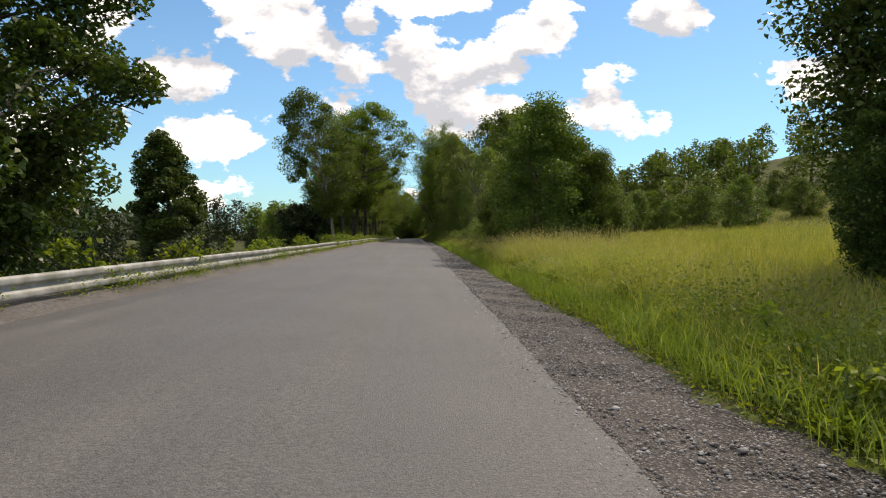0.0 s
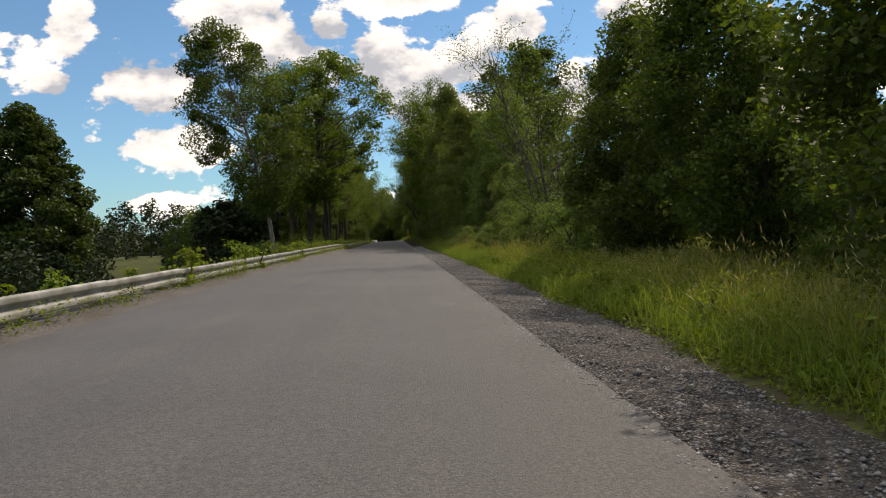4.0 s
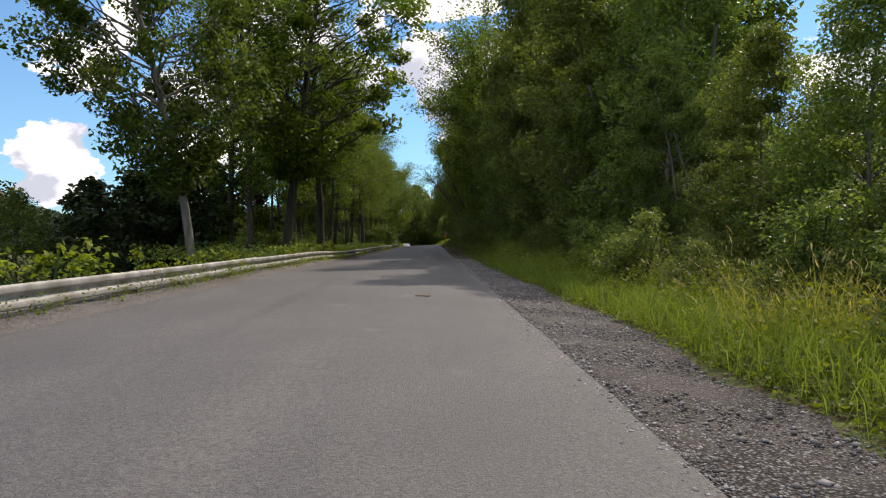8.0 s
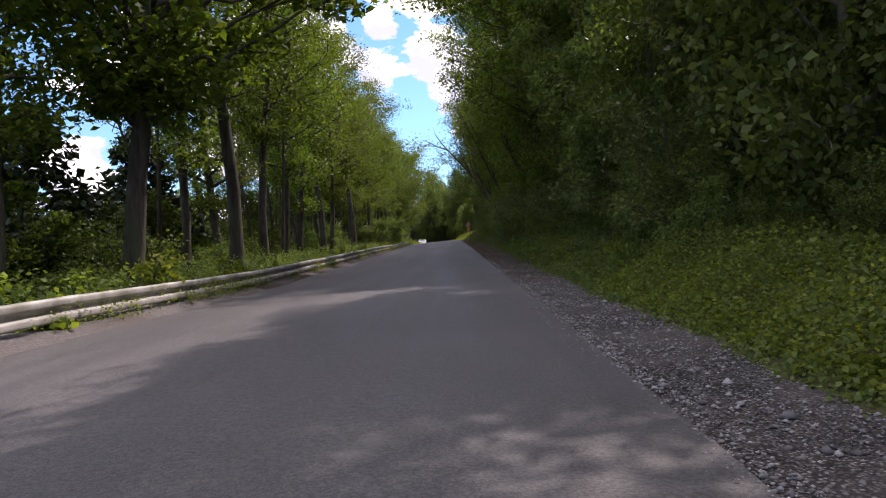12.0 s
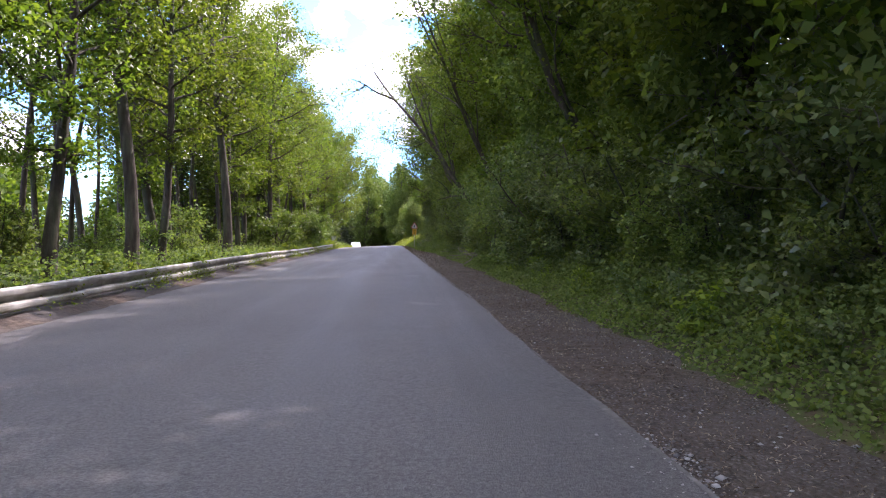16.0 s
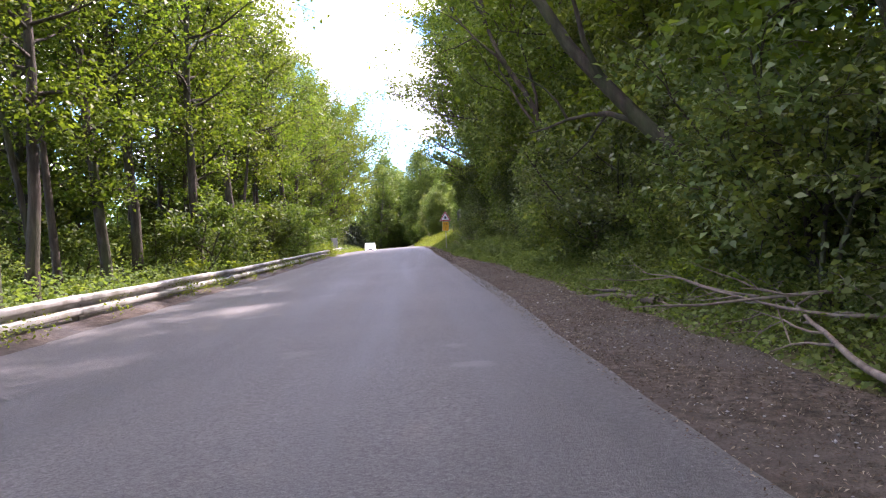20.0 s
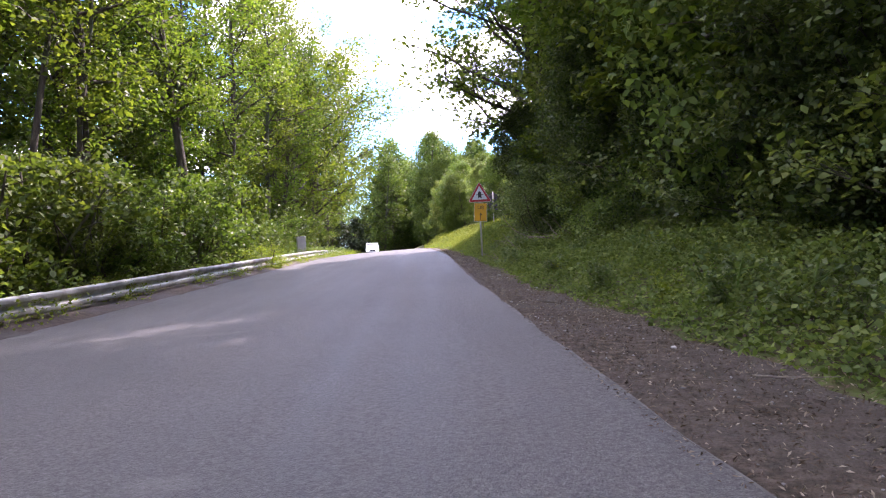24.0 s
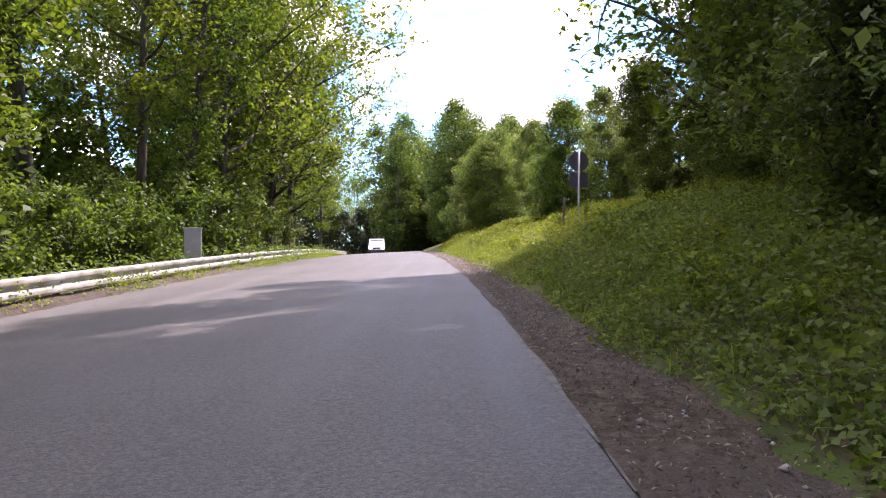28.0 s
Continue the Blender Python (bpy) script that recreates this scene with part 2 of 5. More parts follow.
M_ROAD, M_GROUND = road_material(), ground_material()
def shoulder_material():
    """Crushed grey stone that gives way to brown leaf mould further along the road."""
    m = bpy.data.materials.new("gravel_and_mould")
    m.use_nodes = True
    k = Nodes(m.node_tree)
    co = k.n("ShaderNodeTexCoord").outputs["Object"]
    y = k.n("ShaderNodeSeparateXYZ", {0: co}).outputs[1]
    chip = k.n("ShaderNodeTexVoronoi", {"Vector": co, "Scale": 48.0})
    tone = k.n("ShaderNodeSeparateXYZ", {0: chip.outputs["Color"]}).outputs[0]
    stone = k.ramp(tone, [(0.05, (0.075, 0.069, 0.066)), (0.5, (0.165, 0.155, 0.151)), (0.85, (0.27, 0.257, 0.25)), (1.0, (0.42, 0.41, 0.40))])
    gaps = k.n("ShaderNodeMapRange", {0: chip.outputs["Distance"], 1: 0.25, 2: 0.6}).outputs[0]
    stone = k.mix(gaps, stone, (0.035, 0.03, 0.027, 1))
    dust = k.n("ShaderNodeMapRange", {0: k.noise(co, 0.9, 4.0), 1: 0.42, 2: 0.66}).outputs[0]
    stone = k.mix(k.math("MULTIPLY", dust, 0.6), stone, (0.155, 0.138, 0.125, 1))
    n1, n2 = k.noise(co, 14.0, 5.0), k.noise(co, 70.0, 4.0, 0.7)
    mould = k.ramp(n1, [(0.3, (0.038, 0.029, 0.022)), (0.5, (0.084, 0.065, 0.050)), (0.7, (0.150, 0.120, 0.093))])
    mould = k.mix(k.n("ShaderNodeMapRange", {0: k.noise(co, 0.6, 4.0), 1: 0.45, 2: 0.68}).outputs[0], mould, (0.098, 0.083, 0.072, 1))
    patch = k.math("MULTIPLY_ADD", k.noise(co, 0.45, 4.0, 0.65), 34.0, k.math("SUBTRACT", y, 17.0))
    where = k.n("ShaderNodeMapRange", {0: patch, 1: 92.0, 2: 110.0}).outputs[0]
    col = k.mix(where, stone, mould)
    col = k.mix(0.4, col, k.ramp(n2, [(0.25, (0.2, 0.2, 0.2)), (0.75, (0.85, 0.85, 0.85))]), "SOFT_LIGHT")
    rise = k.math("ADD", k.math("SUBTRACT", 1.0, chip.outputs["Distance"]), n2)
    b = k.n("ShaderNodeBump", {"Strength": 1.0, "Distance": 0.02, "Height": rise})
    p = k.n("ShaderNodeBsdfPrincipled", {"Base Color": col, "Roughness": 0.9, "Specular IOR Level": 0.25, "Normal": b.outputs[0]})
    return finish(m, k, p.outputs[0])


M_SHOULDER = shoulder_material()
M_GRAVEL = surface("gravel_bed", [(0.3, (0.085, 0.077, 0.072)), (0.5, (0.135, 0.124, 0.118)), (0.7, (0.20, 0.185, 0.176))], 22.0, bump=1.0,
                   bump_scale=38.0, fine=60.0, dist=0.03, stain=(0.10, 0.085, 0.072), stain_scale=0.5)
M_LITTER = surface("leaf_mould", [(0.3, (0.032, 0.023, 0.017)), (0.5, (0.068, 0.05, 0.038)), (0.7, (0.12, 0.095, 0.075))], 12.0, bump=1.0,
                   bump_scale=45.0, fine=70.0, dist=0.03, stain=(0.09, 0.085, 0.085), stain_scale=0.6)
M_EDGE = surface("pale_asphalt_lip", [(0.3, (0.08, 0.078, 0.075)), (0.55, (0.135, 0.131, 0.126)), (0.75, (0.21, 0.204, 0.197))], 9.0, bump=0.6, bump_scale=90.0, dist=0.006)
M_BARK = surface("bark", [(0.3, (0.03, 0.024, 0.018)), (0.55, (0.068, 0.055, 0.043)), (0.75, (0.12, 0.102, 0.082))], 3.0, bump=0.9, bump_scale=14.0,
                 dist=0.03, stain=(0.06, 0.075, 0.035), stain_scale=0.8, warp=(2.5, 2.5, 0.5))
M_PALE_BARK = surface("pale_bark", [(0.3, (0.12, 0.10, 0.085)), (0.6, (0.22, 0.20, 0.17))], 3.0, bump=0.6, bump_scale=14.0, dist=0.02,
                      stain=(0.09, 0.10, 0.06), warp=(2.5, 2.5, 0.5))
M_DEAD = surface("dead_wood", [(0.3, (0.095, 0.075, 0.06)), (0.6, (0.19, 0.16, 0.13))], 4.0, bump=0.5, bump_scale=20.0, warp=(3, 3, 0.6))
M_ROTTEN = surface("rotten_wood", [(0.3, (0.045, 0.035, 0.028)), (0.6, (0.105, 0.083, 0.066))], 4.0, bump=0.6, bump_scale=20.0, warp=(3, 3, 0.6))
M_STEEL = surface("weathered_zinc", [(0.3, (0.27, 0.265, 0.24)), (0.55, (0.40, 0.395, 0.37)), (0.75, (0.54, 0.53, 0.50))], 1.6, (0.5, 0.75), 0.15,
                  metal=0.1, stain=(0.17, 0.165, 0.11), stain_scale=1.1, dist=0.003)
M_POST = surface("rusty_zinc", [(0.3, (0.16, 0.14, 0.12)), (0.6, (0.30, 0.28, 0.25))], 4.0, (0.6, 0.85), 0.3, metal=0.2, stain=(0.12, 0.07, 0.04), dist=0.003)
M_STONE = leafy("stone_chips", (0.095, 0.09, 0.088), (0.22, 0.21, 0.205), (0.42, 0.41, 0.40), 0.0, 0.9)
M_CHIPS = leafy("dry_litter", (0.06, 0.045, 0.034), (0.13, 0.098, 0.073), (0.40, 0.35, 0.28), 0.1, 0.85)
M_OAK = leafy("dark_leaves", (0.042, 0.070, 0.017), (0.072, 0.116, 0.026), (0.125, 0.172, 0.038), 0.45)
# darker, less translucent leaves: shade on backlit trees is put into the colour
M_SHADY = leafy("shade_toned_leaves", (0.030, 0.052, 0.014), (0.052, 0.086, 0.020), (0.092, 0.132, 0.032), 0.28, 0.42)
# near-black leaf colour: the backlit, shaded look of the far trees is painted in
M_BACKLIT = leafy("backlit_dark_leaves", (0.016, 0.030, 0.013), (0.029, 0.050, 0.019), (0.052, 0.078, 0.028), 0.15, 0.5)
M_BRAMBLE = leafy("glossy_bramble_leaves", (0.058, 0.093, 0.036), (0.104, 0.150, 0.060), (0.172, 0.220, 0.095), 0.42, 0.36)
M_ASH = leafy("fresh_leaves", (0.052, 0.088, 0.014), (0.086, 0.138, 0.022), (0.145, 0.196, 0.036), 0.50)
M_HEDGE = leafy("hedge_leaves", (0.070, 0.108, 0.033), (0.115, 0.165, 0.049), (0.185, 0.235, 0.078), 0.52, 0.42)
M_WEED = leafy("weed_leaves", (0.064, 0.105, 0.028), (0.105, 0.160, 0.046), (0.168, 0.226, 0.072), 0.45, 0.65)
M_BANK = leafy("sunny_weed_leaves", (0.085, 0.13, 0.016), (0.145, 0.20, 0.026), (0.22, 0.28, 0.045), 0.45, 0.6)
M_GRASS = leafy("grass_blades", (0.075, 0.12, 0.020), (0.135, 0.19, 0.034), (0.21, 0.265, 0.055), 0.45, 0.65)
M_MEADOW = leafy("meadow_blades", (0.13, 0.17, 0.036), (0.24, 0.265, 0.07), (0.36, 0.35, 0.125), 0.45, 0.65, (0.45, 0.37, 0.19))
M_STRAW = leafy("seed_heads", (0.20, 0.16, 0.09), (0.32, 0.26, 0.15), (0.46, 0.38, 0.24), 0.3, 0.8)
M_RED = plain("faded_red_foil", (0.34, 0.03, 0.04), 0.45)
M_WHITE = plain("white_foil", (0.62, 0.66, 0.70), 0.45)
M_INK = plain("black_print", (0.02, 0.02, 0.026), 0.5)
M_YELLOW = plain("traffic_yellow", (0.62, 0.33, 0.015), 0.45)
M_TUBE = plain("galvanised_tube", (0.30, 0.30, 0.30), 0.45, 0.6)
M_SIGNBACK = plain("grey_sign_back", (0.085, 0.085, 0.12), 0.5, 0.3)
M_RUST = plain("rusty_sign_back", (0.16, 0.075, 0.045), 0.8)
M_CABINET = plain("grey_cabinet_paint", (0.32, 0.33, 0.34), 0.55)
M_VAN = plain("white_van_paint", (0.78, 0.78, 0.78), 0.25)
M_GLASS = plain("dark_glass", (0.03, 0.035, 0.045), 0.08)
M_TYRE = plain("black_rubber", (0.02, 0.02, 0.02), 0.8)
M_PLASTIC = plain("black_plastic", (0.025, 0.025, 0.028), 0.6)
M_LAMP = glowing("lit_headlight", (1.0, 0.93, 0.8), 5.0)

# ---- building blocks ----
def sheet(name, verts, faces, material, parent=None, label="", smooth=False):
    """One mesh object from arrays of corners and of faces that all have the same number of corners."""
    verts, faces = np.asarray(verts, np.float32), np.asarray(faces, np.int32)
    me = bpy.data.meshes.new(name)
    me.vertices.add(len(verts))
    me.vertices.foreach_set("co", verts.ravel())
    k = faces.shape[1]
    me.loops.add(faces.size)
    me.loops.foreach_set("vertex_index", faces.ravel())
    me.polygons.add(len(faces))
    me.polygons.foreach_set("loop_start", np.arange(0, faces.size, k, dtype=np.int32))
    me.polygons.foreach_set("loop_total", np.full(len(faces), k, np.int32))
    if smooth:
        me.polygons.foreach_set("use_smooth", np.ones(len(faces), bool))
    me.update(calc_edges=True)
    me.materials.append(material)
    ob = new(name, me)
    ob.parent = parent
    return tagged(ob, label)


def part(name, bm, material, parent=None, label="", smooth=False):
    """A bmesh as one mesh object, under a thing or a part."""
    me = bpy.data.meshes.new(name)
    if smooth:
        for f in bm.faces:
            f.smooth = True
    bm.to_mesh(me)
    bm.free()
    me.materials.append(material)
    ob = new(name, me)
    ob.parent = parent
    return tagged(ob, label)


def box(sx, sy, sz, at=(0, 0, 0), bevel=0.0, bm=None):
    """A box of that size whose middle is at the place."""
    bm = bm or bmesh.new()
    made = bmesh.ops.create_cube(bm, size=1.0, matrix=Matrix.LocRotScale(at, None, (sx, sy, sz)))
    if bevel:
        edges = {e for v in made["verts"] for e in v.link_edges}
        bmesh.ops.bevel(bm, geom=list(edges), offset=bevel, segments=2, affect="EDGES", profile=0.5)
    return bm


def rod(r0, r1, length, at=(0, 0, 0), turn=(0, 0, 0), seg=12, bm=None):
    """A round bar along z from the place upwards, turned by degrees."""
    bm = bm or bmesh.new()
    m = pose(*at, *turn) @ Matrix.Translation((0, 0, length / 2))
    bmesh.ops.create_cone(bm, cap_ends=True, segments=seg, radius1=r0, radius2=r1, depth=length, matrix=m)
    return bm


def smooth01(a, b, v):
    s = np.clip((np.asarray(v, float) - a) / (b - a), 0, 1)
    return s * s * (3 - 2 * s)


ROAD_R = 1.32


def prof(y):
    """Height of the road along its right edge: level, then over a soft crest."""
    d = np.clip(np.asarray(y, float) - 163.0, 0, None)
    return -np.where(d < 70, d * d / 2900.0, 70 * 70 / 2900.0 + (d - 70) * 0.0483)


def bend(y):
    """How far the road swings to the left beyond the crest."""
    d = np.clip(np.asarray(y, float) - 160.0, 0, None)
    return -np.where(d < 26, d * d / 850.0, 26 * 26 / 850.0 + (d - 26) * 52 / 850.0)


def tilt(y):
    """Crossfall towards the guard rail."""
    return 0.03 * smooth01(84, 98, y) + 0.02 * smooth01(128, 146, y)


def wide(y):
    """The road grows wider towards the bend."""
    return 0.45 * smooth01(124, 148, y)


def left_edge(y):
    return -4.5 - wide(y)


def rail_x(y):
    return -4.95 - wide(y)


def road_z(x, y):
    """Height of the road's plane at a place; x is counted from the straight line of the road."""
    return prof(y) + tilt(y) * (np.clip(x, -7.0, ROAD_R) - ROAD_R)


def shoulder(y):
    """Where the gravel ends and the green begins."""
    y = np.asarray(y, float)
    return (2.48 - 0.22 * smooth01(68, 80, y) + 0.42 * smooth01(90, 125, y) - 0.68 * smooth01(140, 153, y)
            + 0.06 * np.sin(y * 0.9) + 0.04 * np.sin(y * 2.3 + 1) + 0.025 * np.sin(y * 6.1))


def height(wx, y):
    """Height of the ground beside the road."""
    wx, y = np.asarray(wx, float), np.asarray(y, float)
    x = wx - bend(y)
    r = np.clip(x - shoulder(y), 0, None)
    bank_k = 0.10 + 0.16 * smooth01(62, 90, y) + 0.05 * smooth01(100, 140, y) + 0.17 * smooth01(163, 172, y) - 0.10 * smooth01(136, 146, y) * (1 - smooth01(160, 170, y))
    bank_w = 8.0 - 3.5 * smooth01(62, 90, y)
    bank = bank_k * bank_w * (1 - np.exp(-r / bank_w))
    up = 0.055 * np.clip(r - 3, 0, 60) + 0.30 * np.clip(r - 20, 0, 34) * smooth01(35, 105, y)
    l = np.clip(-x - 5.7 - wide(y), 0, None)
    down = -0.42 * 9 * (1 - np.exp(-l / 9)) - 0.09 * np.clip(l - 5, 0, 70)
    down *= 1 - 0.75 * smooth01(88, 120, y)
    hills = 62 * np.exp(-((x + 420) / 190) ** 2 - ((y - 560) / 330) ** 2) + 30 * np.exp(-((x - 300) / 160) ** 2 - ((y - 420) / 300) ** 2)
    hills = hills * smooth01(25, 130, np.abs(x))
    rough = 0.05 * np.sin(x * 1.7 + 0.6 * y) * np.sin(y * 1.1) * np.clip(np.maximum(r, l), 0, 1)
    under = -0.09 * smooth01(-5.3, -4.9, x) * (1 - smooth01(-0.25, 0.0, x - shoulder(y)))
    return road_z(x, y) - 0.015 + under + bank + up + down + hills + rough


def axis(breaks):
    """Grid lines from (start, step) pairs; the last pair gives the end."""
    out = []
    for (a, step), (b, _) in zip(breaks, breaks[1:]):
        out += list(np.arange(a, b - 1e-6, step))
    return np.array(out + [breaks[-1][0]])


def grid(xs, ys):
    gx, gy = np.meshgrid(xs, ys)
    n, m = len(xs), len(ys)
    i = (np.arange(m - 1)[:, None] * n + np.arange(n - 1)[None]).ravel()
    return gx.ravel(), gy.ravel(), np.stack([i, i + 1, i + n + 1, i + n], 1)


# ---- ground, road, shoulder ----
gx, gy, gf = grid(axis([(-2600, 300), (-800, 60), (-200, 12), (-60, 3), (-18, 1.0), (-6, 0.4), (8, 1.0), (24, 4), (80, 20), (300, 100), (800, 400), (2600, 1)]),
                  axis([(-1200, 200), (-200, 40), (-40, 4), (-8, 1.2), (230, 5), (300, 20), (500, 60), (1000, 300), (3200, 1)]))
tagged(sheet("ground", np.stack([gx, gy, height(gx, gy)], 1), gf, M_GROUND, smooth=True), "uneven grassy earth falling away beside the road", "ground", kind="structure")


def strip(name, x0, x1, n, y0, y1, dy, z, material, wob0=0.0, wob1=0.0):
    """A strip of surface along the road, with uneven edges."""
    ys = np.arange(y0, y1 + 0.01, dy)
    f = np.linspace(0, 1, n)
    a = (x0(ys) if callable(x0) else np.full(len(ys), x0)) + wob0 * (np.sin(ys * 1.9) + np.sin(ys * 0.7 + 2) + np.sin(ys * 5.1))
    b = (x1(ys) if callable(x1) else np.full(len(ys), x1)) + wob1 * (np.sin(ys * 2.3) + np.sin(ys * 0.8 + 1) + np.sin(ys * 4.7))
    X = a[:, None] * (1 - f) + b[:, None] * f
    S = bend(ys)[:, None]
    Y = np.repeat(ys[:, None], n, 1)
    i = (np.arange(len(ys) - 1)[:, None] * n + np.arange(n - 1)[None]).ravel()
    return sheet(name, np.stack([(X + S).ravel(), Y.ravel(), (road_z(X, Y) + z(X, Y)).ravel()], 1), np.stack([i, i + 1, i + n + 1, i + n], 1), material, smooth=True)


camber = lambda X, Y: 0.018 - 0.009 * np.abs(X + 1.6)
grit = lambda X, Y: -0.03 + 0.012 * np.sin(Y * 3.1 + X * 4) + 0.008 * np.sin(Y * 7.3 - X * 9)
ROAD_EDGE = lambda y: ROAD_R + 0.16 * smooth01(126, 133, y) - 0.29 * smooth01(131, 157, y) + 0.06 * smooth01(157, 165, y) - 0.08 * smooth01(73, 79, y) * (1 - smooth01(107, 113, y))
tagged(strip("road", left_edge, ROAD_EDGE, 9, -40, 420, 0.5, camber, M_ROAD, 0.02, 0.009), "worn grey asphalt country road without markings", "road", kind="structure")
tagged(strip("shoulder_gravel", ROAD_R - 0.25, lambda y: shoulder(y) + 0.12, 8, -40, 300, 0.4, grit, M_SHOULDER, 0, 0.03),
       "crushed-stone shoulder, brown with leaf litter under the trees", "road shoulder", kind="structure")
tagged(strip("asphalt_edge", lambda y: ROAD_EDGE(y) - 0.016, lambda y: ROAD_EDGE(y) + 0.004, 2, 96, 200, 0.5, lambda X, Y: camber(X, Y) + 0.004, M_EDGE, 0.009, 0.009), "pale gritty lip along the asphalt edge", "road edge", kind="structure")
berm = lambda X, Y: 0.13 * np.clip((left_edge(Y) - X) / 0.42, 0, 1)
tagged(strip("shoulder_rail", lambda y: rail_x(y) - 0.6, lambda y: left_edge(y) + 0.1, 6, -40, 96, 0.4, lambda X, Y: grit(X, Y) + berm(X, Y), M_GRAVEL, 0.04, 0),
       "narrow strip of grey grit below the guard rail", "road shoulder", kind="structure")
tagged(strip("shoulder_rail", lambda y: rail_x(y) - 0.6, lambda y: left_edge(y) + 0.1, 6, 96, 300, 0.4, lambda X, Y: grit(X, Y) + berm(X, Y), M_LITTER, 0.04, 0),
       "narrow gritty edge below the guard rail", "road shoulder", kind="structure")


# ---- plants ----
def tube(points, radii, sides, bag):
    """A tapered round limb through the points, added to bag [corners, faces, count]."""
    pts = np.asarray(points, float)
    tan = np.gradient(pts, axis=0)
    tan /= np.linalg.norm(tan, axis=1)[:, None] + 1e-9
    ref = np.where(np.abs(tan[:, 2:3]) > 0.9, [[1.0, 0, 0]], [[0, 0, 1.0]])
    a = np.cross(tan, ref)
    a /= np.linalg.norm(a, axis=1)[:, None] + 1e-9
    b = np.cross(tan, a)
    ang = np.linspace(0, 2 * np.pi, sides, endpoint=False)
    ring = a[:, None] * np.cos(ang)[None, :, None] + b[:, None] * np.sin(ang)[None, :, None]
    v = (pts[:, None] + ring * np.asarray(radii)[:, None, None]).reshape(-1, 3)
    i, j = np.meshgrid(np.arange(len(pts) - 1), np.arange(sides), indexing="ij")
    k = (j + 1) % sides
    f = np.stack([i * sides + j, i * sides + k, (i + 1) * sides + k, (i + 1) * sides + j], -1).reshape(-1, 4) + bag[2]
    bag[0].append(v)
    bag[1].append(f)
    bag[2] += len(v)


def bent(rng, start, way, length, n=6, sag=0.0, wob=0.12):
    """Points of a limb that leaves start along way and wanders."""
    pts, p, dirn = [np.array(start, float)], np.array(start, float), np.array(way, float)
    for _ in range(n):
        dirn = dirn + rng.normal(0, wob, 3) + np.array([0, 0, sag])
        dirn /= np.linalg.norm(dirn)
        p = p + dirn * length / n
        pts.append(p)
    return np.array(pts)


def leaf_quads(rng, at, size, up=0.5, slim=0.62):
    """Folded pointed leaves at the places, turned by chance but leaning to the light."""
    n = len(at)
    nor = rng.normal(0, 1, (n, 3))
    nor[:, 2] = np.abs(nor[:, 2]) + up
    nor /= np.linalg.norm(nor, axis=1)[:, None]
    dirn = np.cross(nor, rng.normal(0, 1, (n, 3)))
    dirn /= np.linalg.norm(dirn, axis=1)[:, None] + 1e-9
    side = np.cross(nor, dirn)
    s = size * rng.uniform(0.6, 1.35, (n, 1))
    v = np.stack([at - dirn * s * 0.5, at + side * s * slim * 0.5 + nor * s * 0.10 - dirn * s * 0.05, at + dirn * s * 0.5 - nor * s * 0.08,
                  at - side * s * slim * 0.5 + nor * s * 0.10 - dirn * s * 0.05], 1).reshape(-1, 3)
    return v, np.arange(4 * n).reshape(-1, 4)


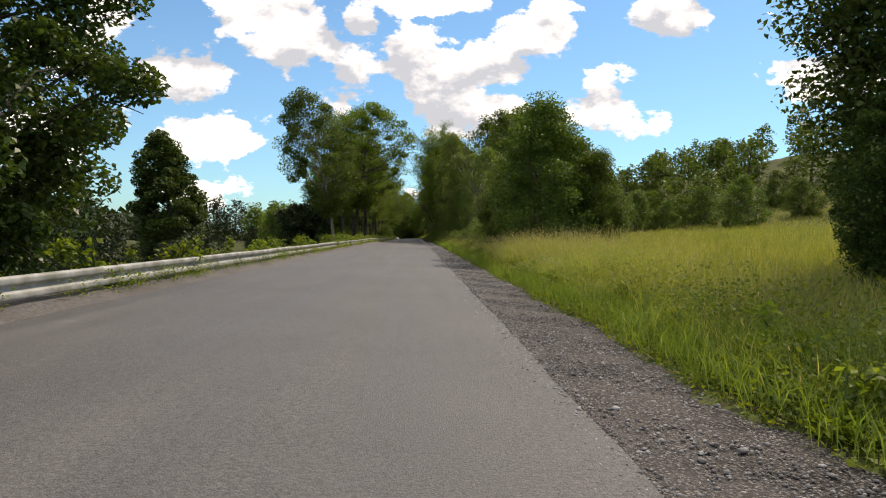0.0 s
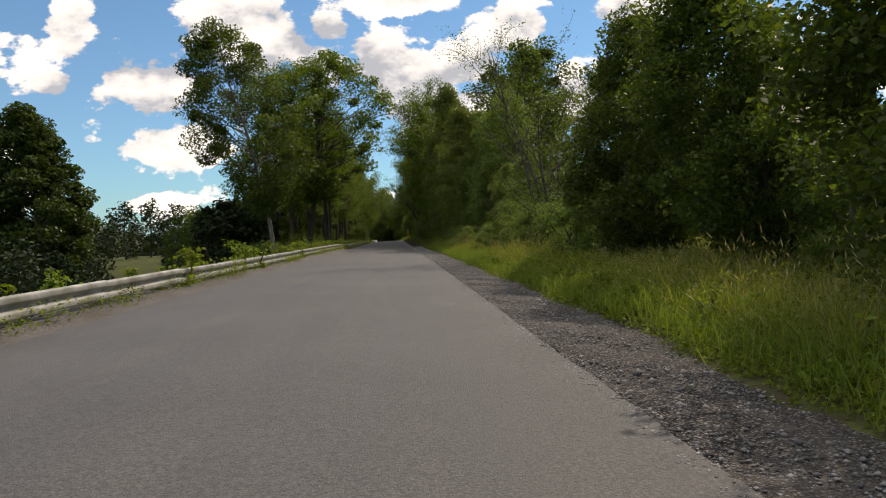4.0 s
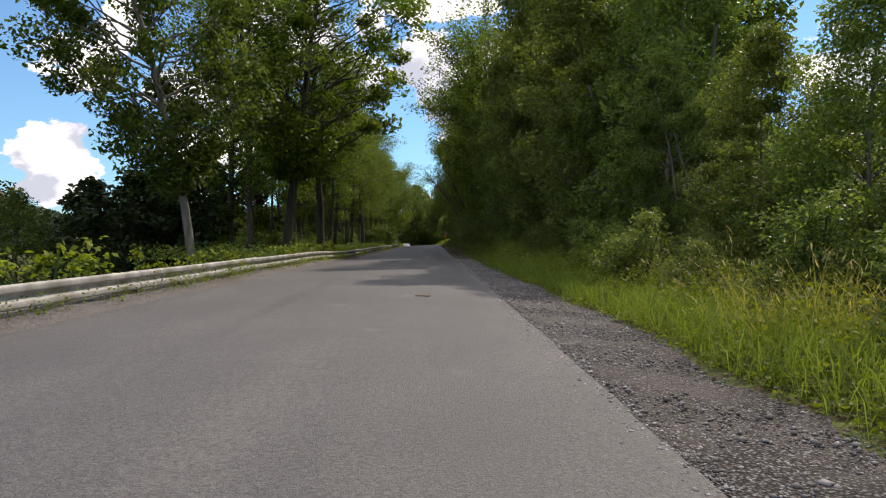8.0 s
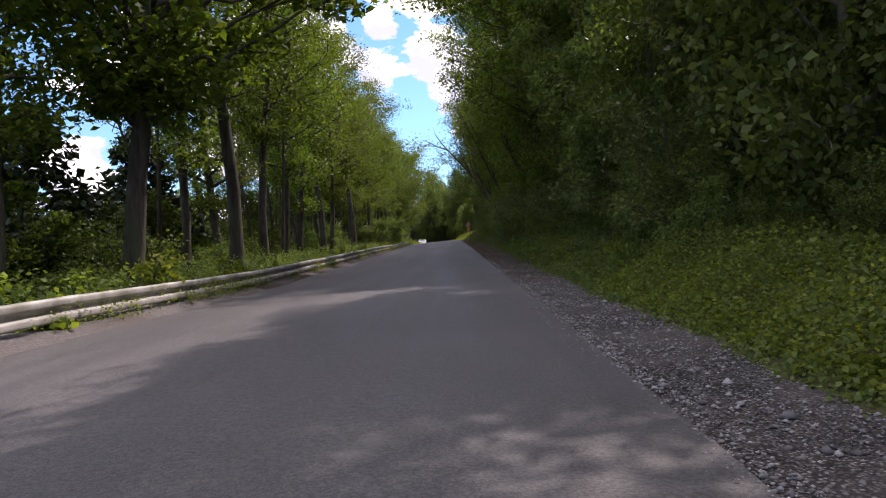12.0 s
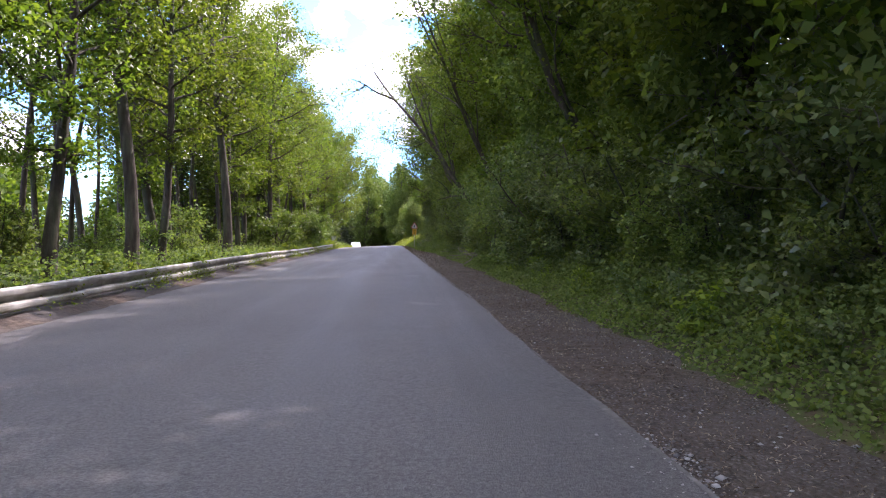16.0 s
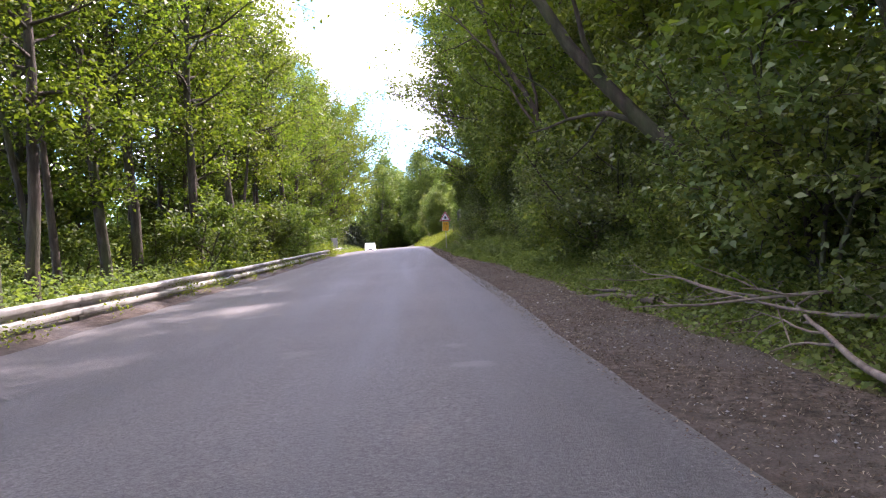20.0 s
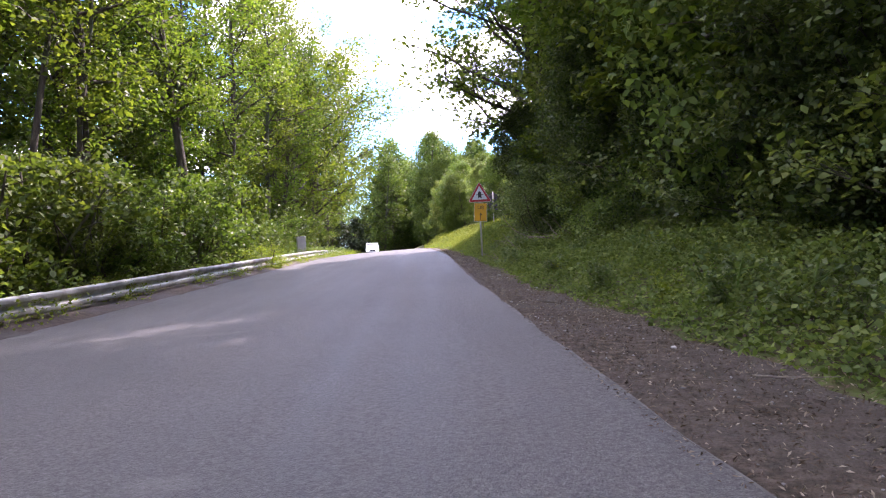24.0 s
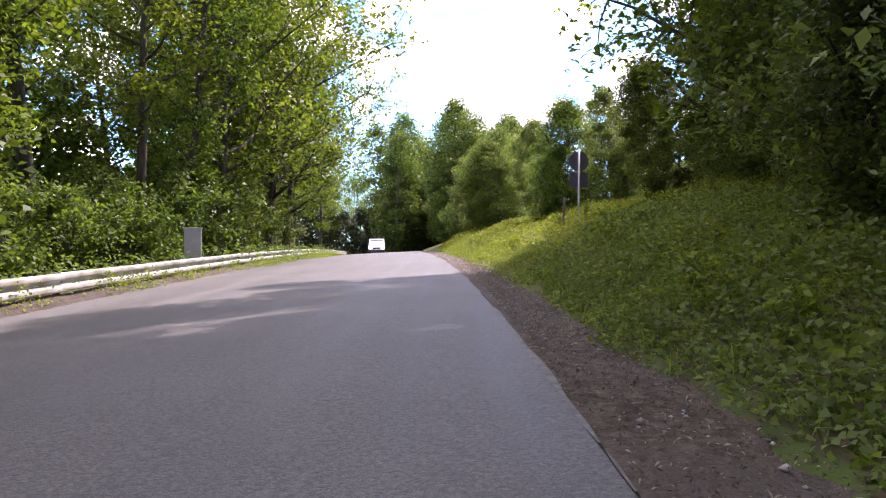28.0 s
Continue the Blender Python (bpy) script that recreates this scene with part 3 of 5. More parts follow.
def tree(name, seed, h, r0, spread, base, limbs, leaves, leaf, bark, green, shape=0.5, lean=(0, 0), droop=0.0, clump=0.55, stems=1, twigs=5, up=0.5, lumps=0, label="", category="tree", trunk_sides=9):
    """A tree or shrub: a wandering trunk, limbs that fork into twigs, and leaves in clumps round the outer twigs.
    lumps: a full crown of that many billowing clumps inside its outline; base: where the crown begins, as a part of the height; shape: how high the crown is widest."""
    rng = np.random.default_rng(seed)
    root = new(name)
    bag, spots = [[], [], 0], []
    for s in range(stems):
        off = np.array([0, 0, 0.0]) if stems == 1 else np.array([*rng.normal(0, 0.12 * spread, 2), 0])
        way = np.array([lean[0], lean[1], 1.0]) + (0 if stems == 1 else np.r_[rng.normal(0, 0.10 if lumps else 0.28, 2), 0])
        hs = h * (1 if s == 0 else rng.uniform(0.6, 1))
        trunk = bent(rng, off - [0, 0, 0.25], way / np.linalg.norm(way), hs * 0.96, 10, 0.02, 0.05)
        f = np.linspace(0, 1, 11)
        rr = r0 * (1 if stems == 1 else 0.6) * (1 - f) ** 0.8 + 0.012
        rr[0] *= 1.35
        tube(trunk, rr, trunk_sides, bag)
        m = max(3, limbs // stems)
        for i in range(lumps if s == 0 else 0):
            g = base + (0.98 - base) * (i + rng.random()) / lumps
            wide_ = spread * np.sin(np.pi * np.clip((g - base) / (1.02 - base), 0.04, 1) ** (np.log(0.5) / np.log(shape))) ** 0.6
            az = i * 2.39996 + rng.uniform(-0.4, 0.4)
            rad = max(0.0, wide_ * rng.uniform(0.88, 1.08) - 0.7 * clump) * np.sqrt(rng.uniform(0.22, 1))
            mid = np.array([np.interp(g, f, trunk[:, c]) for c in range(3)]) + [np.cos(az) * rad, np.sin(az) * rad, 0]
            g0 = max(0.06, g - 0.55 * rad / h)
            at = np.array([np.interp(g0, f, trunk[:, c]) for c in range(3)])
            q = np.linspace(0, 1, 6)[:, None]
            limb = at * (1 - q) + mid * q + rng.normal(0, 0.05 * rad, (6, 3)) * q * (1 - q) * 4
            rb = max(0.012, np.interp(g0, f, rr) * 0.45)
            tube(limb, rb * np.linspace(1, 0.2, 6), 5, bag)
            for j in range(twigs):
                tw = rng.normal(0, 1, 3)
                end = limb[5] + tw / np.linalg.norm(tw) * clump * 0.8
                tube(np.linspace(limb[4], end, 4) + rng.normal(0, 0.03, (4, 3)), rb * 0.25 * np.linspace(1, 0.3, 4) + 0.003, 3, bag)
            spots.append(limb[5])
        for i in range(0 if lumps else m):
            g = base + (0.97 - base) * (i + rng.uniform(0, 0.9)) / m
            at = np.array([np.interp(g, f, trunk[:, c]) for c in range(3)])
            wide = (np.sin(np.pi * np.clip((g - base) / (1.03 - base), 0.03, 1) ** (np.log(0.5) / np.log(np.clip(shape, 0.05, 0.95))))) ** 0.6
            ln = spread * wide * rng.uniform(0.6, 1.12)
            az = i * 2.39996 + rng.uniform(-0.5, 0.5)
            rise = 0.25 + 0.55 * g + rng.uniform(-0.25, 0.25) - droop
            limb = bent(rng, at, np.array([np.cos(az), np.sin(az), rise]) / np.hypot(1, rise), ln, 6, 0.03 - droop * 0.12, 0.13)
            rb = max(0.012, np.interp(g, f, rr) * 0.55)
            tube(limb, rb * np.linspace(1, 0.18, 7), 5, bag)
            for j in range(twigs):
                q = rng.uniform(0.3, 1.0)
                tp = np.array([np.interp(q, np.linspace(0, 1, 7), limb[:, c]) for c in range(3)])
                tw = rng.normal(0, 0.6, 3) + (limb[-1] - limb[0]) / (ln + 1e-6) + [0, 0, 0.15 - droop]
                twig = bent(rng, tp, tw / np.linalg.norm(tw), ln * rng.uniform(0.22, 0.45), 3, 0, 0.2)
                tube(twig, rb * 0.3 * np.linspace(1, 0.25, 4) + 0.004, 3, bag)
                spots += [twig[1], twig[2], twig[3]]
            spots += [limb[4], limb[5], limb[6]]
        spots += [trunk[-1]] if lumps and s == 0 else [] if lumps else [trunk[-1], trunk[-2]]
    part_t = sheet("trunk", np.concatenate(bag[0]), np.concatenate(bag[1]), bark, root, smooth=True)
    if leaves:
        spots = np.array(spots)
        pick = rng.integers(0, len(spots), leaves)
        cl = rng.uniform(0.5, 1.25, len(spots)) * clump
        ball = rng.normal(0, 1, (leaves, 3))
        ball *= (rng.random(leaves) ** 0.4 / np.linalg.norm(ball, axis=1))[:, None]
        at = spots[pick] + ball * cl[pick][:, None] * [1.15, 1.15, 0.75]
        at[:, 2] = np.maximum(at[:, 2], 0.03 + 0.1 * rng.random(leaves))
        v, q = leaf_quads(rng, at, leaf, up)
        sheet("crown", v, q, green, root)
    return tagged(root, label, category)


def planted(proto, x, y, turn, scale=1.0, group="", label="", tall=1.0, sink=0.0, category=""):
    """A copy of a plant that stands on the ground at x, y."""
    m = pose(x, y, float(height(x, y)) - sink, 0, 0, turn) @ Matrix.Diagonal((scale, scale, scale * tall, 1))
    return tagged(copy_thing(proto, m), label, category, group)


def clear(proto):
    """Takes a pattern plant away once its copies stand."""
    for o in (*proto.children_recursive, proto):
        bpy.data.objects.remove(o)

# ---- guard rail ----
def rail_profile():
    """Cross-section of a two-wave beam: (out from the post, up)."""
    pts = [(0.0, 0.155), (0.055, 0.152), (0.078, 0.140), (0.083, 0.120), (0.083, 0.070), (0.076, 0.054), (0.020, 0.034), (0.010, 0.020), (0.010, 0.0)]
    return pts + [(a, -b) for a, b in reversed(pts[:-1])]


BEAM_L, RAIL_Z = 4.0, 0.31


def beam_mesh():
    prof2 = rail_profile()
    full = [(a + 0.0025, b) for a, b in prof2] + [(a - 0.0025, b) for a, b in reversed(prof2)]
    n, ys = len(full), [0.0, 0.02, BEAM_L / 2, BEAM_L + 0.12, BEAM_L + 0.14]
    v = [(a + (0.003 if i >= 3 else 0), y, b) for i, y in enumerate(ys) for a, b in full]
    f = [(i * n + j, i * n + (j + 1) % n, (i + 1) * n + (j + 1) % n, (i + 1) * n + j) for i in range(len(ys) - 1) for j in range(n)]
    return np.array(v), np.array(f)


rail = tagged(new("guard_rail"), "weathered zinc guard rail on short steel posts, overgrown by weeds", "guard rail")
bv, bf = beam_mesh()
beam0 = sheet("beam", bv, bf, M_STEEL, rail)
post0 = part("post", box(0.10, 0.055, 0.75, (0, 0, -0.22), 0.006), M_POST, rail)
bolt0 = part("bolt", rod(0.016, 0.013, 0.014, (0, 0, 0), (0, 90, 0), 8), M_POST, rail)
rr = random.Random(4)
for i in range(62):
    y = -16 + BEAM_L * i
    xa, xb = (float(rail_x(q) + bend(q)) for q in (y, y + BEAM_L))
    za, zb = (float(road_z(rail_x(q), q)) + RAIL_Z for q in (y, y + BEAM_L))
    slope, yaw = math.degrees(math.atan2(zb - za, BEAM_L)), math.degrees(math.atan2(xa - xb, BEAM_L))
    dx = rr.uniform(-0.012, 0.012)
    for src, m in ((beam0, pose(xa + dx, y, za, slope + rr.uniform(-0.2, 0.2), rr.uniform(-2, 2), yaw + rr.uniform(-0.15, 0.15))),
                   (post0, pose(xa - 0.06, y + 0.07, za, 0, rr.uniform(-2, 2), rr.uniform(-3, 3))),
                   (bolt0, pose(xa + 0.02, y + 0.07, za))):
        o = src if i == 0 else src.copy()
        if i:
            scene.collection.objects.link(o)
        o.matrix_basis = m

# ---- pattern plants ----
rng = np.random.default_rng(11)
OAK = tree("broadleaf_tree", 1, 18.0, 0.25, 6.4, 0.30, 0, 21000, 0.235, M_BARK, M_ASH, 0.50, clump=0.95, lumps=90)
TALL = tree("broadleaf_tree", 6, 18.0, 0.19, 5.5, 0.25, 0, 33000, 0.21, M_PALE_BARK, M_OAK, 0.50, clump=1.05, lumps=84)
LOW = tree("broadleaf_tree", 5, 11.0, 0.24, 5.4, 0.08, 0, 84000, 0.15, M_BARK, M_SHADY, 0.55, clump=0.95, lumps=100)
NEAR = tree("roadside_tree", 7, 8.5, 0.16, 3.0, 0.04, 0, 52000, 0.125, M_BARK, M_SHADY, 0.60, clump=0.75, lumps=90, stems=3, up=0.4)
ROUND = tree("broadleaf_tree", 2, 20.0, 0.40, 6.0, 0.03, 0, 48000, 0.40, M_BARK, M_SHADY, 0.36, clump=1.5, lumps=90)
ASH = [tree("broadleaf_tree", 20 + i, 17.0, 0.17 + 0.02 * i, 4.1, b, 32, 11500, 0.162, M_BARK, M_ASH, 0.48, clump=0.8, lean=(0.03 * i, 0.02)) for i, b in enumerate((0.30, 0.22, 0.38))]
POLE = [tree("broadleaf_tree", 26 + i, 15.0, 0.10, 2.6, 0.5, 20, 1600, 0.15, M_BARK, M_ASH, 0.6, clump=0.6, lean=(0.04 - 0.07 * i, 0.02)) for i in range(2)]
HEDGE = [tree("roadside_tree", 30 + i, 9.5, 0.10, 2.9, 0.03, 0, 32000, 0.128, M_PALE_BARK, M_HEDGE, 0.40, clump=0.86, lumps=50, stems=3, up=0.4) for i in range(3)]
DENSE = [tree("roadside_tree", 34 + i, 9.0, 0.12, 3.3, 0.03, 0, 46000, 0.14, M_BARK, M_OAK, 0.42, clump=0.9, lumps=84, stems=3, up=0.4) for i in range(2)]
ARCH = [tree("overhanging_tree", 36 + i, 15.0, 0.2, 5.2, 0.08, 38, 25000, 0.155, M_BARK, M_ASH, 0.55, clump=0.75, lean=(-0.10, 0.0)) for i in range(2)]
HIGH = tree("broadleaf_tree", 39, 22.0, 0.26, 6.2, 0.36, 0, 42000, 0.20, M_BARK, M_OAK, 0.5, clump=1.1, lumps=90)
OVER = tree("overhanging_tree", 38, 10.5, 0.19, 6.4, 0.24, 34, 17000, 0.17, M_BARK, M_ASH, 0.36, clump=0.7, lean=(-0.20, 0.0))
BACK = [tree("broadleaf_tree", 40 + i, 16.0, 0.2, 4.0, 0.06, 0, 9500, 0.28, M_BARK, M_OAK, 0.48, clump=1.15, lumps=46, twigs=3) for i in range(2)]
BUSH = [tree("shrub", 50 + i, 2.3, 0.03, 1.15, 0.02, 22, 3000, 0.10, M_BARK, M_WEED, 0.5, clump=0.28, stems=4, twigs=4, category="shrub", trunk_sides=5) for i in range(2)]
# BUSH again with darker leaves, whose colour stands in for missing shade
BUSH_SHADED = [tree("shrub", 52 + i, 2.3, 0.03, 1.15, 0.02, 22, 3600, 0.10, M_BARK, M_OAK, 0.5, clump=0.28, stems=4, twigs=4, category="shrub", trunk_sides=5) for i in range(2)]
GOLD = tree("shrub", 54, 1.15, 0.02, 0.75, 0.02, 20, 2600, 0.06, M_BARK, M_BANK, 0.5, clump=0.2, stems=4, twigs=4, category="shrub", trunk_sides=5)
SHADE = [tree("shrub", 55 + i, 2.4, 0.03, 1.25, 0.02, 24, 5500, 0.085, M_BARK, M_HEDGE, 0.5, clump=0.34, stems=4, twigs=4, category="shrub", trunk_sides=5) for i in range(2)]
NETTLE = [tree("weed_clump", 60 + i, 0.75, 0.008, 0.36, 0.03, 14, 420, 0.075, M_WEED, M_BANK, 0.6, clump=0.12, stems=4, twigs=2, category="weed", trunk_sides=4) for i in range(3)]
BRAMBLE = [tree("bramble", 58 + i, 2.9, 0.022, 1.3, 0.02, 30, 6400, 0.086, M_BARK, M_BRAMBLE, 0.6, clump=0.36, stems=5, twigs=4, category="shrub", trunk_sides=5, droop=0.15) for i in range(2)]
UMBEL = tree("tall_weed", 65, 1.7, 0.014, 0.75, 0.12, 16, 900, 0.075, M_BANK, M_BANK, 0.7, clump=0.16, stems=4, twigs=4, category="weed", trunk_sides=5)
GREEN = [tree("weed_clump", 66 + i, 0.8, 0.008, 0.4, 0.03, 14, 460, 0.075, M_WEED, M_BRAMBLE, 0.6, clump=0.13, stems=4, twigs=2, category="weed", trunk_sides=4) for i in range(3)]
BARE = tree("sparse_tree", 70, 9.5, 0.12, 3.6, 0.10, 45, 5200, 0.085, M_BARK, M_ASH, 0.6, clump=0.5, stems=3, twigs=7)
FAR = [tree("broadleaf_tree", 80 + i, 10.0, 0.18, 3.4, 0.02, 0, 3600, 0.46, M_BARK, M_BACKLIT, 0.42, clump=1.1, lumps=34, twigs=2, trunk_sides=6) for i in range(2)]
SCRUB = [tree("shrub", 84 + i, 4.5, 0.06, 2.3, 0.02, 0, 6000, 0.15, M_BARK, M_OAK, 0.42, clump=0.62, lumps=34, stems=2, twigs=2, category="shrub", trunk_sides=5) for i in range(2)]
T = lambda: rng.uniform(0, 360)



def wood(name, spots, label, material=M_OAK, leaf=0.5, per=900):
    """Far trees that nobody could count: trunks and billowing clumps of leaves, joined into one."""
    g = np.random.default_rng(len(name) + len(spots))
    bag, lv, lf, n = [[], [], 0], [], [], 0
    for x, y, h in spots:
        z, r = float(height(x, y)), h * 0.34
        tube([(x, y, z - 0.3), (x + g.normal(0, 0.2), y, z + h * 0.45), (x, y + g.normal(0, 0.2), z + h * 0.9)], [0.02 * h, 0.015 * h, 0.005 * h], 5, bag)
        k = 16
        gz = 0.12 + 0.8 * (np.arange(k) + g.random(k)) / k
        rad = r * np.sin(np.pi * gz ** 0.8) ** 0.6 * np.sqrt(g.uniform(0.15, 1, k)) * 0.8
        az = np.arange(k) * 2.4 + g.uniform(0, 6)
        mid = np.stack([x + np.cos(az) * rad, y + np.sin(az) * rad, z + gz * h], 1)
        b = g.normal(0, 1, (per, 3))
        b *= (g.random(per) ** 0.4 / np.linalg.norm(b, axis=1))[:, None] * h * 0.13
        v, q = leaf_quads(g, mid[g.integers(0, k, per)] + b, leaf * h / 8, 0.6)
        lv.append(v)
        lf.append(q + n)
        n += len(v)
    root = tagged(new(name), label, "trees", kind="stuff")
    sheet("trunks", np.concatenate(bag[0]), np.concatenate(bag[1]), M_BARK, root, smooth=True)
    sheet("crowns", np.concatenate(lv), np.concatenate(lf), material, root)


def strew(n, xr, yr, hr):
    return [(rng.uniform(*xr), rng.uniform(*yr), rng.uniform(*hr)) for _ in range(n)]


# ---- first stretch: open valley on one hand, meadow on the other ----
G1, G2, G3 = "trees along the valley side", "trees along the meadow side", "weeds under the guard rail"
planted(LOW, -9.0, 13.0, 40, 1.0, G1, "large dark broadleaf tree hanging over the guard rail")
planted(NEAR, 8.9, 11.4, 10, 1.0, G2, "dense leafy tree standing in the meadow verge")
planted(NEAR, 7.0, 9.4, 60, 0.42, G2, "low leafy shrub at the foot of the verge trees", category="shrub")
planted(NEAR, 9.0, 8.9, 130, 0.85, G2, "dense leafy tree standing in the meadow verge")
planted(DENSE[0], 5.2, 27.4, 80, 0.80, G2, "bushy roadside tree with leaves down to the grass")
planted(DENSE[1], 7.4, 28.6, 200, 0.50, G2, "bushy roadside tree with leaves down to the grass")
planted(DENSE[1], 6.1, 34.2, 20, 0.84, G2, "bushy roadside tree with sunlit edges and a forked trunk")
planted(DENSE[0], 8.6, 32.6, 150, 0.66, G2, "bushy roadside tree with leaves down to the grass")
for x_, y_, turn_, size_ in ((-13.6, 94.5, 40, 0.78), (-15.2, 103.0, 130, 0.86), (-13.9, 111.5, 220, 0.82)):
    planted(FAR[0], x_, y_, turn_, size_, G1, "dark broadleaf tree on the valley slope")
planted(ROUND, -33.0, 97.0, 0, 1.0, G1, "tall round-crowned dark tree rising from the valley")
planted(TALL, -9.7, 85.4, 120, 1.0, G1, "tall dark broadleaf tree behind the guard rail", 1.14)
planted(OAK, -8.5, 97.6, 250, 1.18, G1, "tall dark broadleaf tree behind the guard rail")
for i, (x, y) in enumerate(((-9.6, 93.5), (-11.2, 96.0), (-7.4, 103.0))):
    planted(ASH[i % 3], x, y, 70 * i, 1.1 + 0.04 * i, G1, "slender tall tree with bare trunk close behind the rail")
for i in range(6):
    planted(FAR[i % 2], -15.5 - 4.5 * rng.random(), 89 + 4.0 * i, T(), rng.uniform(0.6, 0.8), G1, "dark broadleaf tree on the valley slope")
planted(BACK[0], -17.5, 86.0, 250, 0.42, G1, "dark broadleaf tree on the valley slope")
planted(BARE, 5.9, 55.3, 150, 1.0, G2, "half-bare tree with pale twigs against the sky")
for i in range(5):
    y = 38 + 2.6 * i + rng.uniform(-0.6, 0.6)
    planted((HEDGE[1], DENSE[0], HEDGE[0], DENSE[1], HEDGE[2])[i], 6.4 + rng.uniform(-0.3, 0.9), y, T(), rng.uniform(0.58, 0.76), G2, "bushy roadside tree with leaves down to the grass")
for i in range(44):
    planted(FAR[i % 2], -20 - 38 * rng.random(), 20 + 2.1 * i + rng.uniform(-2, 2), T(), rng.uniform(0.32, 0.52), "trees in the valley", "dark leafy tree on the valley slope")
wood("hillside_wood", strew(70, (16, 62), (66, 150), (4.5, 7.8)), "leafy wood on the hillside above the meadow")
for i in range(30):
    planted(SCRUB[i % 2], 10.5 + 26 * rng.random(), 56 + 16 * rng.random(), T(), rng.uniform(0.6, 1.05), "shrubs at the meadow's edge", "rounded shrub at the meadow's upper edge")
wood("valley_wood", strew(60, (-165, -36), (105, 270), (7, 11)), "dark wood in the valley", M_BACKLIT)

wood("valley_wood", strew(120, (-70, -17), (26, 100), (3.2, 5.5)), "dark scrubby wood below the road", M_BACKLIT)
wood("valley_wood", strew(70, (-110, -40), (45, 140), (5, 8)), "dark wood in the valley", M_BACKLIT)
for i in range(8):
    planted(SCRUB[i % 2], 10 + 8 * rng.random(), 52 + 2.2 * i, T(), rng.uniform(0.7, 1.0), "shrubs at the meadow's edge", "sunlit yellow-green shrub behind the roadside trees")
for i in range(6):
    planted(BUSH[i % 2], 4.6 + rng.uniform(0, 2.0), 49 + 1.7 * i, T(), rng.uniform(0.6, 1.1), G2, "low shrub in the verge grass")
g_ = np.random.default_rng(31)
# hill forest in the same leaf colour with its shade painted in
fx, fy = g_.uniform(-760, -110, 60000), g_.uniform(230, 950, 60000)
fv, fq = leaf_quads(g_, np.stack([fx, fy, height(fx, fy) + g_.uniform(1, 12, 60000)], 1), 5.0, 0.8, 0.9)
tagged(sheet("far_wood", fv, fq, M_BACKLIT), "dark forest covering the hill across the valley", "forest", kind="stuff")

# ---- the wooded stretch ----
for i in range(34):
    y = 61 + 3.0 * i + rng.uniform(-0.5, 0.5)
    if y > 163:
        break
    if y < 65:
        planted(BARE, 7.6, y, T(), 0.85, G2, "half-bare tree with pale twigs against the sky")
        continue
    planted(HEDGE[i % 3], (6.6 if y < 88 else 5.9) + rng.uniform(-0.3, 0.6), y, T(), rng.uniform(0.8, 0.92) if y < 63.6 else rng.uniform(0.5, 0.6) if y < 75 else rng.uniform(1.02, 1.12) if y < 88 else rng.uniform(0.98, 1.12), G2, "dense roadside tree forming a dark green wall", 1.28 if y > 86 else 1.0)
for i in range(17):
    planted(ARCH[i % 2], 5.9 + rng.uniform(-0.5, 0.7), 107 + 3.5 * i + rng.uniform(-1, 1), rng.uniform(-30, 30), rng.uniform(0.9, 1.12), "trees arching over the road", "tall leafy tree leaning out over the road")
for i in range(7):
    planted(BACK[i % 2], 10.8 + rng.uniform(-1, 2.5), 82 + 4.3 * i, T(), rng.uniform(0.9, 1.1), "trees behind the roadside hedge", "tall broadleaf tree behind the roadside trees")
G5 = "slender trees beside the guard rail"
for i in range(32):
    y = 104 + 3.7 * i + rng.uniform(-1, 1)
    planted(ASH[i % 3], -7.6 - rng.uniform(0, 1.8) + float(bend(y)), y, T(), rng.uniform(0.85, 1.05), G5, "slender tall tree with bare trunk and fresh green leaves")
for i in range(13):
    y = 124 + 6.2 * i + rng.uniform(-1, 1)
    planted(ASH[(i + 1) % 3], -13.5 - rng.uniform(0, 6), y, T(), rng.uniform(0.8, 1.1), G5, "slender tall tree deep in the wood")
for i in range(11):
    y = 146 + 6.3 * i
    planted(BACK[i % 2], -12.6 - rng.uniform(0, 3.5) + float(bend(y)), y, T(), rng.uniform(0.9, 1.1), G5, "full leafy tree deep in the wood")
for i in range(40):
    y = 88 + 3.2 * i + rng.uniform(-1, 1)
    planted(BUSH[i % 2], -7.6 - rng.uniform(0, 3.5) + float(bend(y)), y, T(), rng.uniform(0.6, 1.6), "shrubs behind the guard rail", "light green shrub behind the guard rail")
for i in range(15):
    y = 146 + 3.0 * i
    planted(SCRUB[i % 2], -8.7 - rng.uniform(0, 1.5) + float(bend(y)), y, T(), rng.uniform(0.55, 0.95), "shrubs behind the guard rail", "tall bright green shrub behind the guard rail")
for i in range(7):
    planted(BUSH_SHADED[i % 2], -6.9 - rng.uniform(0, 0.5) + float(bend(166 + 3 * i)), 146 + 4 * i, T(), rng.uniform(1.0, 1.7), "shrubs behind the guard rail", "light green shrub behind the guard rail")
for i in range(26):
    y = 188 + 3.4 * i
    planted((DENSE[0], HEDGE[i % 3], DENSE[1])[i % 3], 5.2 + 10 * rng.random() ** 1.5 + float(bend(y)), y, T(), (0.0145 * (y - 160.6) + 0.06) * rng.uniform(0.75, 1.15), "trees beyond the crest", "grey-green tree beyond the crest")
for i in range(16):
    planted(BACK[i % 2], 10 + 2.6 * i + 10 * rng.random(), 172 + 6 * i, T(), rng.uniform(0.6, 0.85), "trees beyond the crest", "broadleaf tree on the slope beyond the bank")
for i in range(20):
    planted(ASH[i % 3], -7 - 8 * rng.random() + float(bend(215 + 5 * i)), 215 + 5 * i, T(), rng.uniform(0.7, 1.0), "trees beyond the crest", "slender tree beyond the crest")
